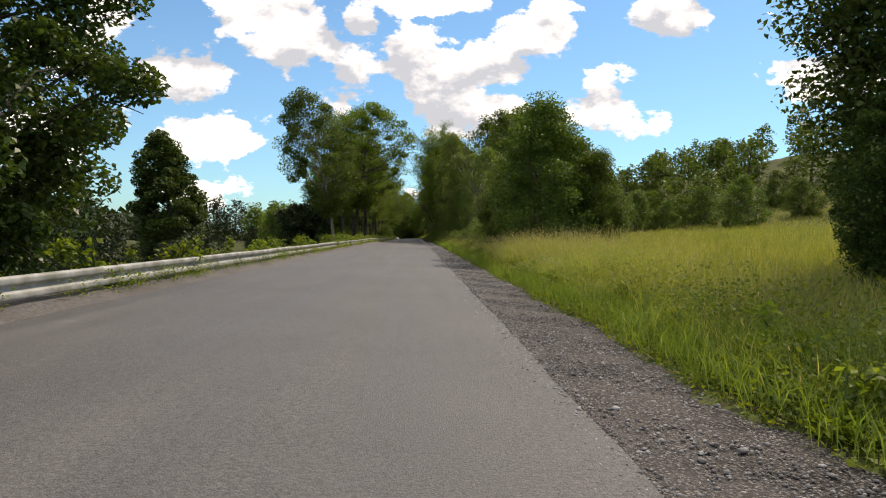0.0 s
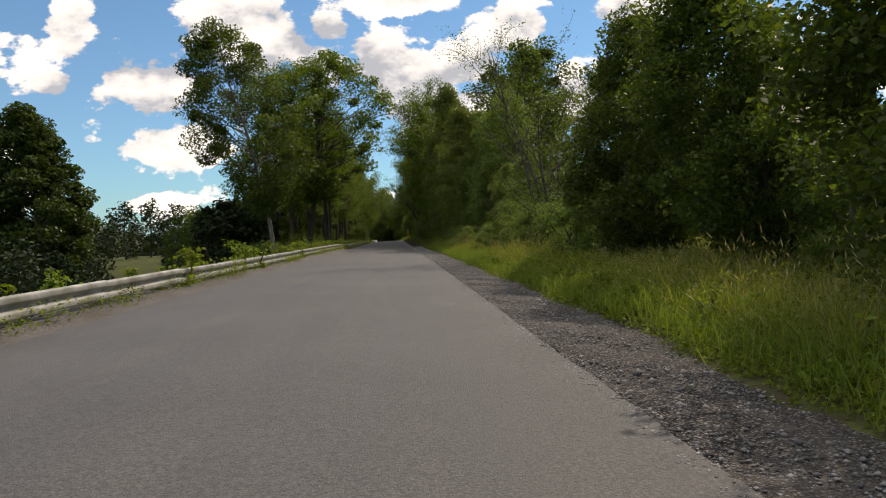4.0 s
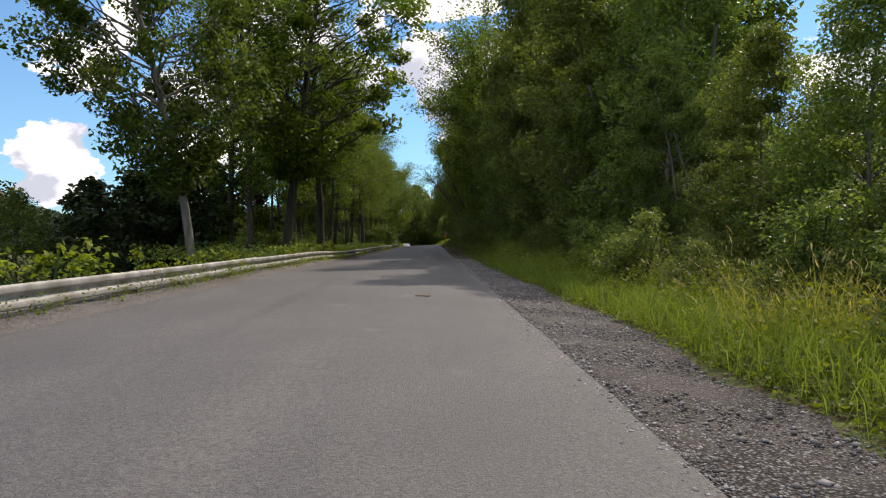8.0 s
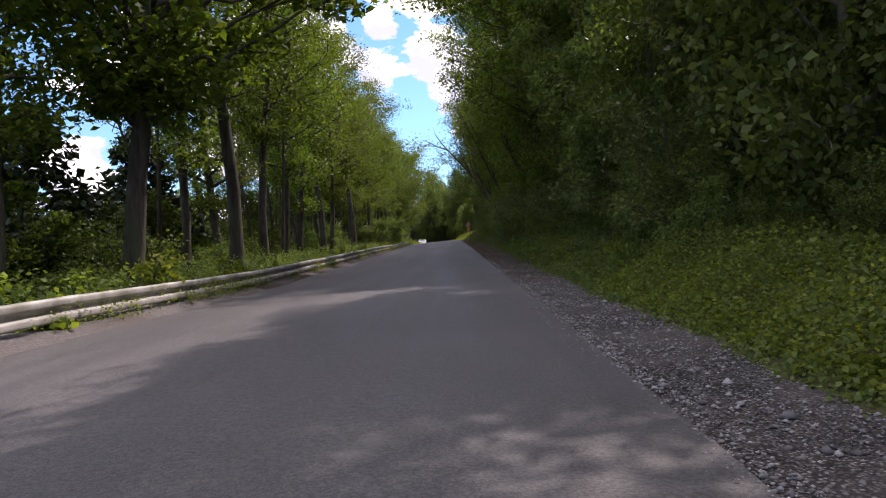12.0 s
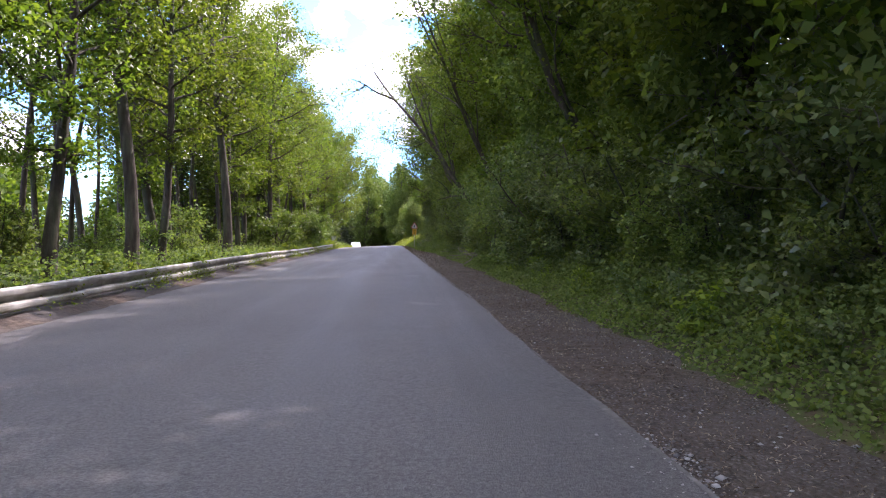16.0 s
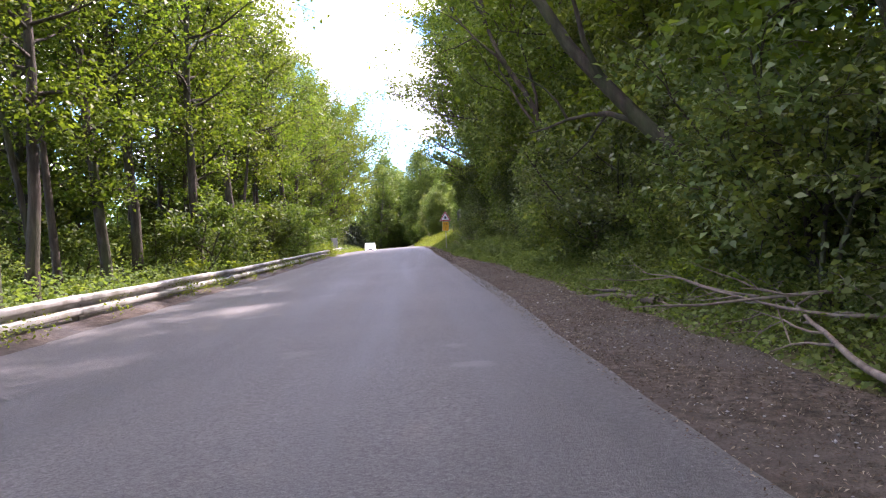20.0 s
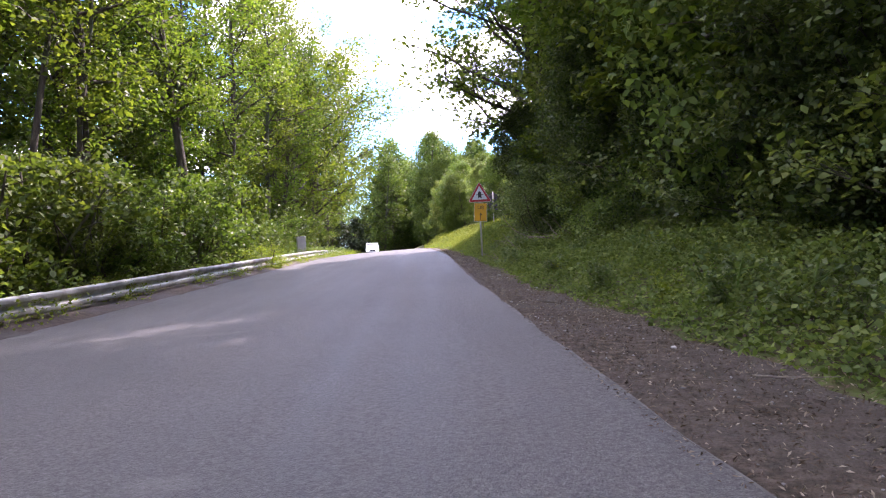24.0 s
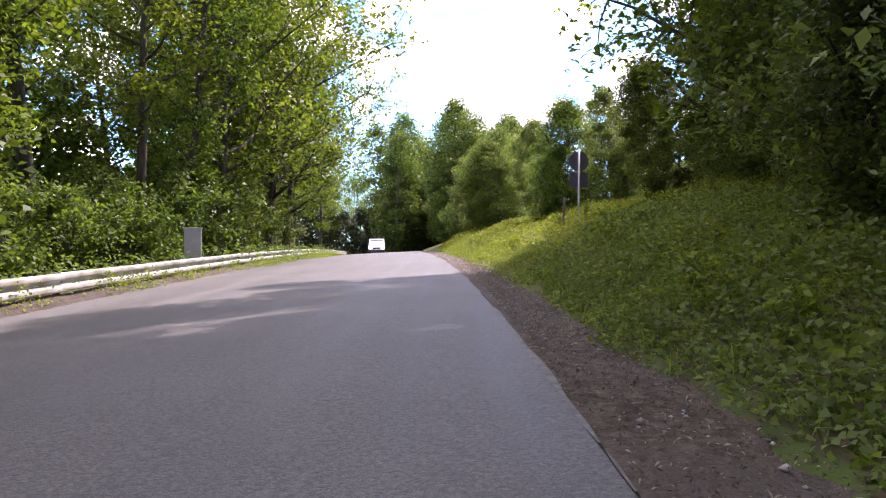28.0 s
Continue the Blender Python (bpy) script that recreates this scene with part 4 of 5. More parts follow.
for i, (x, y, s) in enumerate(((-7.6, 190.0, 1.0), (-7.3, 199.0, 1.1), (-7.8, 208.0, 1.0))):
    planted(OVER, x + float(bend(y)), y, 165 + 15 * i, 1.25 * s, "trees arching over the road", "tall leafy tree stretching long limbs over the crest")
wood("far_trees", strew(24, (-26, 14), (310, 420), (12, 18)), "trees closing the view beyond the bend")
for i in range(8):
    y = 180 + 5.0 * i
    planted(BACK[i % 2], 3.4 + 0.41 * (y - 160.6) + rng.uniform(0, 1.5), y, T(), 0.0165 * (y - 160.6) + 0.06, "tall trees above the bank", "tall broadleaf tree above the grassy bank")
for i in range(14):
    planted(BACK[i % 2], 0.5 + 9 * rng.random(), 232 + 2.4 * i, T(), rng.uniform(0.75, 0.95), "trees beyond the crest", "dense tree closing the view beyond the bend")
for i in range(51):
    y = 90 + 1.55 * i + rng.uniform(-0.5, 0.5)
    planted(SHADE[i % 2], (4.5 if y < 110 else 3.7 if y < 136 else 4.3 if y < 163 else 5.0) + rng.uniform(-0.25, 0.7) + 0.3 * math.sin(y * 0.4), y, T(), rng.uniform(0.55, 1.15), "shrubs on the shaded bank", "dense dark shrub covering the roadside bank")
wood("deep_wood", strew(44, (-36, -17), (148, 240), (6, 10)), "dense green wood behind the slender trees", M_ASH)
for i in range(16):
    planted(BACK[i % 2], -7.5 + 9 * rng.random(), 248 + 3.0 * i, T(), rng.uniform(0.95, 1.25), "trees beyond the crest", "dense tree closing the view beyond the bend")
planted(DENSE[0], 7.5, 172.2, 30, 1.1, G2, "dense leafy tree on the bank beyond the sign")
# two added trees, mostly out of view, that keep the sun off the crest
for x, y, a in ((8.3, 171.5, 0), (9.8, 180.0, 120)):
    planted(HIGH, x, y, a, 1.0, "tall trees above the bank", "tall high-crowned broadleaf tree added to shade the crest")
for i in range(12):
    planted(BRAMBLE[i % 2], 3.9 + 0.13 * i + rng.uniform(-0.3, 0.6), 161.5 + 0.6 * i, T(), rng.uniform(0.7, 1.15), "brambles on the shaded bank", "arching bramble with glossy green leaves on the bank")
for i, (x, y) in enumerate(((4.9, 141.0), (5.0, 144.5), (4.8, 148.0), (5.0, 151.5), (4.7, 155.0), (4.6, 158.2), (4.5, 160.8), (4.5, 163.2), (4.9, 165.4))):
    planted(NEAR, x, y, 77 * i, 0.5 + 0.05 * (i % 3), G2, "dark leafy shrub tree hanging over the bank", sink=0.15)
for i in range(8):
    planted(BUSH_SHADED[i % 2], 4.5 + 0.25 * i, 164.2 + 0.55 * i, T(), rng.uniform(0.6, 0.9), "shrubs on the shaded bank", "dense dark shrub covering the roadside bank")
planted(OVER, 5.0, 166.0, 0, 1.15, "trees arching over the road", "tall leafy tree leaning out over the road")
planted(OVER, 7.9, 175.0, 10, 1.0, "trees arching over the road", "tall leafy tree leaning out over the road", 1.0, 1.9)
for i in range(16):
    planted(SHADE[i % 2], 4.7 + 0.12 * i + rng.uniform(-0.3, 0.8), 162.5 + 0.62 * i, T(), rng.uniform(0.6, 1.0), "shrubs on the shaded bank", "dense dark shrub covering the roadside bank")
planted(DENSE[1], 10.2, 175.6, 30, 1.25, G2, "dense leafy tree on the bank beyond the sign")
for i, (x, y, size_) in enumerate(((5.6, 188.6, 0.56), (6.9, 184.6, 0.46), (7.7, 181.6, 0.50), (8.2, 179.2, 0.58))):
    planted((DENSE[1], HEDGE[0], DENSE[0], HEDGE[1])[i], x, y, 80 * i, size_, "trees beyond the crest", "grey-green tree beyond the crest")
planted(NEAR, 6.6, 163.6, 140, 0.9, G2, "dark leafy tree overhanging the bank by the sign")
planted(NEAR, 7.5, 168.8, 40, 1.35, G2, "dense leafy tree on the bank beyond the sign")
for i in range(14):
    y = 170 + 2.1 * i
    planted(SCRUB[i % 2], 1.2 + 0.30 * (y - 160.6) + 2.6 + rng.uniform(-0.5, 1.5), y, T(), rng.uniform(0.5, 0.9), "shrubs above the grassy bank", "leafy shrub above the grassy bank")
# added along the edge of the view so that their shadows cover the road
for i, (x, y) in enumerate(((8.4, 167.5), (10.0, 172.5), (12.2, 177.5), (14.6, 182.5))):
    planted(BACK[i % 2], x, y, 90 * i, 1.3, "tall trees above the bank", "tall dark broadleaf tree added to shade the crest")
for i in range(16):
    y = 186 + 1.4 * i
    planted(SCRUB[i % 2], 0.6 + rng.uniform(0.22, 0.46) * (y - 160.6), y, T(), rng.uniform(0.5, 0.9), "shrubs above the grassy bank", "leafy shrub above the grassy bank")
for i in range(14):
    planted((BUSH[0], SHADE[0], BUSH[1], SHADE[1])[i % 4], 5.0 + rng.uniform(0, 2.6), 53 + 1.35 * i, T(), rng.uniform(0.6, 1.05), G2, "low shrub under the roadside trees")
planted(OVER, 5.7, 106.5, 0, 1.22, "trees arching over the road", "tall leafy tree stretching thin limbs over the road")
for i in range(18):
    planted(SHADE[i % 2], 3.7 + rng.uniform(0, 1.3), 64 + 1.5 * i, T(), rng.uniform(0.35, 0.65), "shrubs on the shaded bank", "low dark shrub in the verge grass")
for i in range(9):
    y = 98 + 2.3 * i
    planted(SCRUB[i % 2], -12.0 - rng.uniform(0, 3.0), y, T(), rng.uniform(0.8, 1.2), "shrubs behind the guard rail", "leafy shrub under the slender trees")
for x, y, k in ((-5.35, 168.0, 1.1), (-5.55, 169.1, 0.85), (-5.5, 137.5, 0.6), (-5.6, 155.0, 0.6)):
    planted(GOLD, x + float(bend(y)), y, 60 * k, k, "shrubs behind the guard rail", "bright yellow-green bush growing over the guard rail")
planted(UMBEL, 4.45, 75.1, 20, 1.0, G2, "tall yellow-green weed before the dark trees")
planted(UMBEL, 3.9, 71.6, 130, 0.75, G2, "tall yellow-green weed before the dark trees")
for i in range(36):
    y = 92 + 2.0 * i + rng.uniform(-0.6, 0.6)
    planted(BRAMBLE[i % 2], (4.5 if y < 112 else 4.05 if y < 136 else 4.7) + rng.uniform(-0.2, 0.9), y, T(), rng.uniform(0.7, 1.25), "brambles on the shaded bank", "arching bramble with glossy green leaves on the bank")
for i in range(30):
    y = 106 + 1.9 * i + rng.uniform(-0.8, 0.8)
    planted(POLE[i % 2], -8.2 - rng.uniform(0, 6.0), y, T(), rng.uniform(0.8, 1.1), G5, "thin dark trunk standing among the slender trees")
for i in range(9):
    planted(BUSH[i % 2], 3.6 + rng.uniform(0, 0.8), 60 + 4.1 * i + rng.uniform(-1, 1), T(), rng.uniform(0.3, 0.6), G2, "low shrub in the verge grass")

for i in range(18):
    y = 156 + 2.6 * i
    planted(BUSH_SHADED[i % 2], -7.1 - rng.uniform(0, 0.6) + float(bend(y)), y, T(), rng.uniform(1.0, 1.8), "shrubs behind the guard rail", "dense green shrub behind the guard rail")
for i in range(8):
    y = 160 + 5.0 * i
    planted(SCRUB[i % 2], -9.0 - rng.uniform(0, 0.8) + float(bend(y)), y, T(), rng.uniform(0.8, 1.15), "shrubs behind the guard rail", "tall bright green shrub behind the guard rail")
for i in range(10):
    planted(FAR[i % 2], -17 + 1.0 * i, 240 + 6.0 * i, T(), rng.uniform(0.7, 0.9), "trees beyond the crest", "dense tree closing the view beyond the bend")

# ---- weeds along both edges ----
for i in range(28):
    y = 89 + 1.5 * i + rng.uniform(-0.4, 0.4)
    planted(NETTLE[i % 3], float(shoulder(y)) + 0.3 + 1.5 * rng.random(), y, T(), rng.uniform(0.55, 1.0), "weeds along the gravel edge", "upright green nettles on the shaded verge")
for i in range(46):
    y = 1 + 2.0 * i + rng.uniform(-0.5, 0.5)
    planted(NETTLE[i % 3], float(shoulder(y)) + 0.12 + 0.9 * rng.random() ** 1.6, y, T(), rng.uniform(0.45, 1.0) * (0.55 if y > 58 else 1.0), "weeds along the gravel edge", "low leafy weeds at the gravel edge")
for i in range(72):
    y = 3 + 2.1 * i + rng.uniform(-0.6, 0.6)
    planted(NETTLE[i % 3], float(rail_x(y) + bend(y)) - 0.22 - rng.uniform(0, 0.6), y, T(), rng.uniform(1.0, 1.9) if y < 98 else rng.uniform(0.6, 1.5), G3, "low leafy weeds beside the guard rail")
for i in range(90):
    y = 94 + 0.78 * i + rng.uniform(-0.3, 0.3)
    planted(GREEN[i % 3], float(shoulder(y)) + 0.25 + 2.4 * rng.random() ** 1.3, y, T(), rng.uniform(0.5, 0.95), "weeds on the shaded bank", "leafy green nettles on the shaded bank")
for i in range(46):
    y = 164.5 + 0.5 * i + rng.uniform(-0.2, 0.2)
    planted(NETTLE[i % 3], float(shoulder(y) + bend(y)) + 0.35 + 4.0 * rng.random(), y, T(), rng.uniform(0.5, 0.95), "weeds on the sunny bank", "bright yellow-green nettles on the grassy bank")
for i in range(16):
    y = 132 + 2.0 * i + rng.uniform(-0.3, 0.3)
    planted(NETTLE[i % 3], float(shoulder(y)) + 0.25 + 1.5 * rng.random(), y, T(), rng.uniform(0.4, 0.75), "weeds along the gravel edge", "low leafy weeds on the shaded bank")
for p_ in (GOLD, *GREEN, *BUSH_SHADED, HIGH, NEAR, UMBEL, *BRAMBLE, *POLE, OVER, OAK, TALL, LOW, *DENSE, ROUND, *ASH, *HEDGE, *ARCH, *BACK, *BUSH, *SHADE, *NETTLE, BARE, *FAR, *SCRUB):
    clear(p_)


# ---- grass, ground cover, stones ----
def blades(name, n, xr, yr, tall, wide, material, label, keep=None, seed=3, lean=0.35, heads=None):
    """Grass: single bent blades scattered over a stretch of ground."""
    g = np.random.default_rng(seed)
    x, y = g.uniform(*xr, n), g.uniform(*yr, n)
    if keep is not None:
        ok = keep(x, y, g)
        x, y = x[ok], y[ok]
    n = len(x)
    h = tall * g.uniform(0.45, 1.15, n) * (0.75 + 0.5 * (np.sin(x * 1.3 + y * 0.8) * np.sin(y * 0.57 - x * 0.4) * 0.5 + 0.5))
    az, tilt = g.uniform(0, 2 * np.pi, n), g.normal(0, lean, (n, 2))
    base = np.stack([x, y, height(x, y) - 0.02], 1)
    side = np.stack([np.cos(az), np.sin(az), np.zeros(n)], 1) * (wide * g.uniform(0.6, 1.3, n))[:, None]
    mid = base + np.stack([tilt[:, 0] * h * 0.3, tilt[:, 1] * h * 0.3, h * 0.55], 1)
    tip = base + np.stack([tilt[:, 0] * h, tilt[:, 1] * h, h * (1 - 0.25 * np.hypot(*tilt.T))], 1)
    v = np.stack([base - side, mid - side * 0.8, tip, mid + side * 0.8], 1).reshape(-1, 3)
    v[0::4] += 0
    tagged(sheet(name, v, np.arange(4 * n).reshape(-1, 4), material), label, "grass", kind="stuff")
    if heads:
        k = g.random(n) < heads
        t = tip[k]
        m = len(t)
        L = g.uniform(0.05, 0.12, m)
        dirn = np.stack([tilt[k, 0], tilt[k, 1], np.full(m, 0.8)], 1)
        sd = side[k] / np.linalg.norm(side[k], axis=1)[:, None] * 0.006
        v = np.stack([t, t + dirn * L[:, None] * 0.5 + sd, t + dirn * L[:, None], t + dirn * L[:, None] * 0.5 - sd], 1).reshape(-1, 3)
        tagged(sheet("seed_heads", v, np.arange(4 * m).reshape(-1, 4), M_STRAW), "pale seed heads over the tall grass", "grass", kind="stuff")


beyond = lambda x, y, g: x - bend(y) > shoulder(y) + g.normal(0, 0.07, len(x))
blades("meadow_grass", 130000, (2.2, 14), (-1, 48), 0.50, 0.0045, M_MEADOW, "tall golden-green meadow grass", lambda x, y, g: x > shoulder(y) + 0.5 + g.normal(0, 0.25, len(x)), 3, 0.5, 0.03)
blades("meadow_grass", 70000, (8, 45), (2, 75), 0.55, 0.014, M_MEADOW, "tall golden-green meadow grass", beyond, 4, 0.35)
blades("verge_grass", 60000, (2.2, 4.2), (-1, 82), 0.42, 0.006, M_GRASS, "green verge grass at the gravel edge", beyond, 5, 0.45, 0.01)
blades("verge_grass", 36000, (0.5, 9.0), (163, 205), 0.20, 0.008, M_GRASS, "green verge grass on the bank", beyond, 6, 0.5)
blades("tall_grass", 9000, (3.4, 6.6), (20, 26), 1.05, 0.0035, M_MEADOW, "tall leaning grass with pale seed heads", None, 26, 0.5, 0.7)
blades("tall_grass", 14000, (3.1, 6.0), (13, 26), 1.0, 0.0035, M_MEADOW, "tall leaning grass with pale seed heads", lambda x, y, g: np.sin(y * 0.9) + np.sin(x * 2.2 + y * 0.5) > -0.2, 30, 0.55, 0.8)
blades("tall_grass", 22000, (2.7, 4.6), (8, 72), 0.95, 0.0035, M_MEADOW, "tall leaning grass with pale seed heads", lambda x, y, g: (x > shoulder(y) + 0.35) & (np.sin((y - 18) * 0.45) + np.sin((y - 20.5) * 1.1 + x - 3) > 0.95), 16, 0.55, 0.6)
blades("verge_grass", 40000, (-7.6, -5.1), (-4, 205), 0.30, 0.007, M_GRASS, "rough green grass beneath the guard rail", lambda x, y, g: x < rail_x(y) - 0.1 + g.normal(0, 0.06, len(x)), 7, 0.5)


def scatter_leaves(name, n, xr, yr, top, size, material, label, keep, seed, slim=0.8):
    g = np.random.default_rng(seed)
    x, y = g.uniform(*xr, n), g.uniform(*yr, n)
    ok = keep(x, y, g)
    x, y = x[ok], y[ok]
    inner = x - bend(y) < shoulder(y)
    z = np.where(inner, road_z(x - bend(y), y) - 0.03 + berm(x - bend(y), y), height(x, y)) + top * g.random(len(x)) ** 1.3 * (0.4 + 0.6 * (np.sin(x * 2.1 + y) * np.sin(y * 1.3) * 0.5 + 0.5)) * np.clip(0.06 + np.abs(x - bend(y) - shoulder(y)) / 1.1, 0, 1)
    v, q = leaf_quads(g, np.stack([x, y, z + 0.02], 1), size, 0.7, slim)
    tagged(sheet(name, v, q, material), label, "ground cover", kind="stuff")


scatter_leaves("undergrowth", 60000, (-12, -5.5), (84, 205), 0.8, 0.09, M_WEED, "bright leafy undergrowth on the forest floor", lambda x, y, g: x < rail_x(y) - 0.35, 18)
scatter_leaves("bank_weeds", 120000, (0.5, 9.0), (165, 206), 0.5, 0.052, M_BANK, "bright yellow-green leafy weeds on the sunny bank", beyond, 21)
scatter_leaves("ground_ivy", 380000, (1.7, 5.2), (77, 172), 0.60, 0.050, M_WEED, "leafy ground cover on the shaded bank", beyond, 8)


def stones(name, n, xr, yr, size, material, label, seed, z0=-0.03):
    """Loose stones: jittered eight-faced chips, half sunk."""
    g = np.random.default_rng(seed)
    x, y = g.uniform(*xr, n), g.uniform(*yr, n)
    oct_ = np.array([[1, 0, 0], [-1, 0, 0], [0, 1, 0], [0, -1, 0], [0, 0, 1], [0, 0, -1]], float)
    fc = np.array([[0, 2, 4], [2, 1, 4], [1, 3, 4], [3, 0, 4], [2, 0, 5], [1, 2, 5], [3, 1, 5], [0, 3, 5]])
    s = size * g.lognormal(0, 0.38, n)
    v = oct_[None] * s[:, None, None] * g.uniform(0.55, 1.2, (n, 6, 1)) * [1, 1, 0.55]
    a = g.uniform(0, 6.3, n)
    c, sn = np.cos(a)[:, None], np.sin(a)[:, None]
    v = np.stack([v[..., 0] * c - v[..., 1] * sn, v[..., 0] * sn + v[..., 1] * c, v[..., 2]], -1)
    v = v + np.stack([x + bend(y), y, road_z(x, y) + z0 + 0.2 * s], 1)[:, None]
    f = (fc[None] + 6 * np.arange(n)[:, None, None]).reshape(-1, 3)
    tagged(sheet(name, v.reshape(-1, 3), f, material), label, "gravel", kind="stuff")


scatter_leaves("verge_weeds", 330000, (2.3, 4.6), (-1, 90), 0.75, 0.046, M_BANK, "leafy green weeds along the gravel edge", lambda x, y, g: (x > shoulder(y) + g.normal(0.03, 0.06, len(x))) & (g.random(len(x)) < np.exp(-(x - shoulder(y)) / 1.0)), 17)
scatter_leaves("rail_weeds", 100000, (-5.9, -4.5), (-2, 205), 0.4, 0.05, M_BANK, "small weeds growing through the foot of the guard rail", lambda x, y, g: (np.abs(x - rail_x(y) - 0.05) < 0.28) & (np.sin(y * 0.55) + np.sin(y * 1.7 + 1) + g.normal(0, 0.5, len(x)) > 0.1), 19)
scatter_leaves("rail_weeds", 60000, (-5.9, -4.5), (-2, 96), 0.36, 0.042, M_BANK, "small weeds growing through the foot of the guard rail", lambda x, y, g: (np.abs(x - rail_x(y) - 0.1) < 0.14) & (np.sin(y * 0.4 + 2) + np.sin(y * 1.3) + g.normal(0, 0.5, len(x)) > -0.5), 27)
scatter_leaves("verge_weeds", 70000, (2.4, 3.8), (2, 27), 0.8, 0.036, M_WEED, "dark leafy weeds standing at the gravel edge", lambda x, y, g: (x > shoulder(y) + 0.12) & (np.sin(y * 1.9) + np.sin(y * 0.83 + x * 2) > 0.2), 28)
stones("loose_stones", 9000, (1.25, 2.5), (0, 100), 0.017, M_STONE, "coarser grey crushed stones on the shoulder", 29)
stones("loose_stones", 72000, (1.14, 2.55), (0, 100), 0.0105, M_STONE, "grey crushed stones on the shoulder", 9)
stones("loose_stones", 14000, (1.20, 1.40), (0, 104), 0.010, M_STONE, "grey stones spilt over the asphalt edge", 24, -0.012)
stones("loose_stones", 9000, (1.02, 1.34), (0, 104), 0.006, M_STONE, "grey stones spilt over the asphalt edge", 14, -0.008)
stones("loose_stones", 5000, (1.35, 2.7), (98, 190), 0.010, M_STONE, "grey stones among brown litter", 10)
scatter_leaves("dry_litter", 95000, (1.25, 3.0), (92, 190), 0.015, 0.025, M_CHIPS, "dry brown leaves and twigs on the shoulder", lambda x, y, g: x > 0, 12, 0.3)


# ---- road signs ----
def triangle_plate(side, thick, round_=0.04, down=False, bm=None, z0=0.0):
    """A triangle with rounded corners in the xz plane, seen from -y; its base edge is level."""
    bm = bm or bmesh.new()
    h = side * math.sqrt(3) / 2
    cs = [(-side / 2, 0), (side / 2, 0), (0, h)]
    if down:
        cs = [(a, h - b) for a, b in cs][::-1]
    cx, cz = sum(a for a, _ in cs) / 3, sum(b for _, b in cs) / 3
    pts = []
    for i, (a, b) in enumerate(cs):
        d0 = math.atan2(b - cz, a - cx)
        ox, oz = a - math.cos(d0) * 2 * round_, b - math.sin(d0) * 2 * round_
        pts += [(ox + round_ * math.cos(d0 + k), oz + round_ * math.sin(d0 + k)) for k in (-1.05, -0.5, 0, 0.5, 1.05)]
    front = [bm.verts.new((a, 0, b + z0)) for a, b in pts]
    back = [bm.verts.new((a, thick, b + z0)) for a, b in pts]
    bm.faces.new(front)
    bm.faces.new(back[::-1])
    for i in range(len(pts)):
        j = (i + 1) % len(pts)
        bm.faces.new((front[j], front[i], back[i], back[j]))
    bmesh.ops.recalc_face_normals(bm, faces=bm.faces)
    return bm


def outline_plate(pts, thick, bm=None):
    """A flat shape in the xz plane with a little thickness."""
    bm = bm or bmesh.new()
    front = [bm.verts.new((a, 0, b)) for a, b in pts]
    back = [bm.verts.new((a, thick, b)) for a, b in pts]
    bm.faces.new(front)
    bm.faces.new(back[::-1])
    for i in range(len(pts)):
        j = (i + 1) % len(pts)
        bm.faces.new((front[j], front[i], back[i], back[j]))
    bmesh.ops.recalc_face_normals(bm, faces=bm.faces)
    return bm


def lettering(name, text, size, material, parent, at):
    """Raised letters in the built-in font, facing -y."""
    cu = bpy.data.curves.new(name, "FONT")
    cu.body, cu.size, cu.extrude, cu.align_x, cu.resolution_u = text, size, 0.0008, "CENTER", 3
    tmp = new("tmp", cu)
    me = bpy.data.meshes.new_from_object(tmp.evaluated_get(bpy.context.evaluated_depsgraph_get()))
    bpy.data.objects.remove(tmp)
    me.materials.clear()
    me.materials.append(material)
    ob = new(name, me)
    ob.parent = parent
    ob.matrix_basis = pose(*at, 90, 0, 0)
    return ob


sign = tagged(new("warning_sign"), "red-bordered triangular crossroads sign over a yellow detour plate", "road sign")
part("pole", rod(0.026, 0.026, 2.25, (0, 0.035, -0.25), seg=14), M_TUBE, sign, smooth=True)
plate = part("triangle_plate", triangle_plate(0.575, 0.004, 0.03), M_WHITE, sign)
plate.matrix_basis = pose(0, 0, 1.80) @ Matrix.Scale(1.148, 4)
border = triangle_plate(0.555, 0.002, 0.026)
part("red_border", border, M_RED, plate, "faded red border").location = (0, -0.003, 0.007)
part("white_field", triangle_plate(0.385, 0.002, 0.008), M_WHITE, plate).location = (0, -0.006, 0.060)
arrow = [(-0.046, 0.085), (0.0, 0.115), (0.046, 0.085), (0.040, 0.195), (0.036, 0.236), (0.0, 0.268), (-0.036, 0.236), (-0.040, 0.195)]
part("arrow_symbol", outline_plate(arrow, 0.002), M_INK, plate, "black priority arrow").location = (0, -0.009, 0.0)
part("cross_bar", box(0.190, 0.002, 0.017, (0, 0, 0)), M_INK, plate).location = (0, -0.0095, 0.178)
detour = part("detour_plate", box(0.310, 0.004, 0.440, (0, 0, 0), 0.0), M_WHITE, sign)
detour.matrix_basis = pose(0.005, 0.0, 1.515, 0, 3.0, 0) @ Matrix.Scale(1.19, 4)
part("yellow_field", box(0.296, 0.002, 0.426), M_YELLOW, detour, "traffic yellow field").location = (0, -0.004, 0)
rim = bmesh.new()
for q in ((0.276, 0.004, 0.2), (0.276, 0.004, -0.2), (0.004, 0.4, 0.138), (0.004, 0.4, -0.138)):
    box(q[0], 0.0015, q[1], (0, 0, q[2]) if q[1] < 0.1 else (q[2], 0, 0), bm=rim)
part("black_line", rim, M_INK, detour).location = (0, -0.0065, 0)
lettering("detour_number", "U8", 0.125, M_INK, detour, (0, -0.007, 0.07))
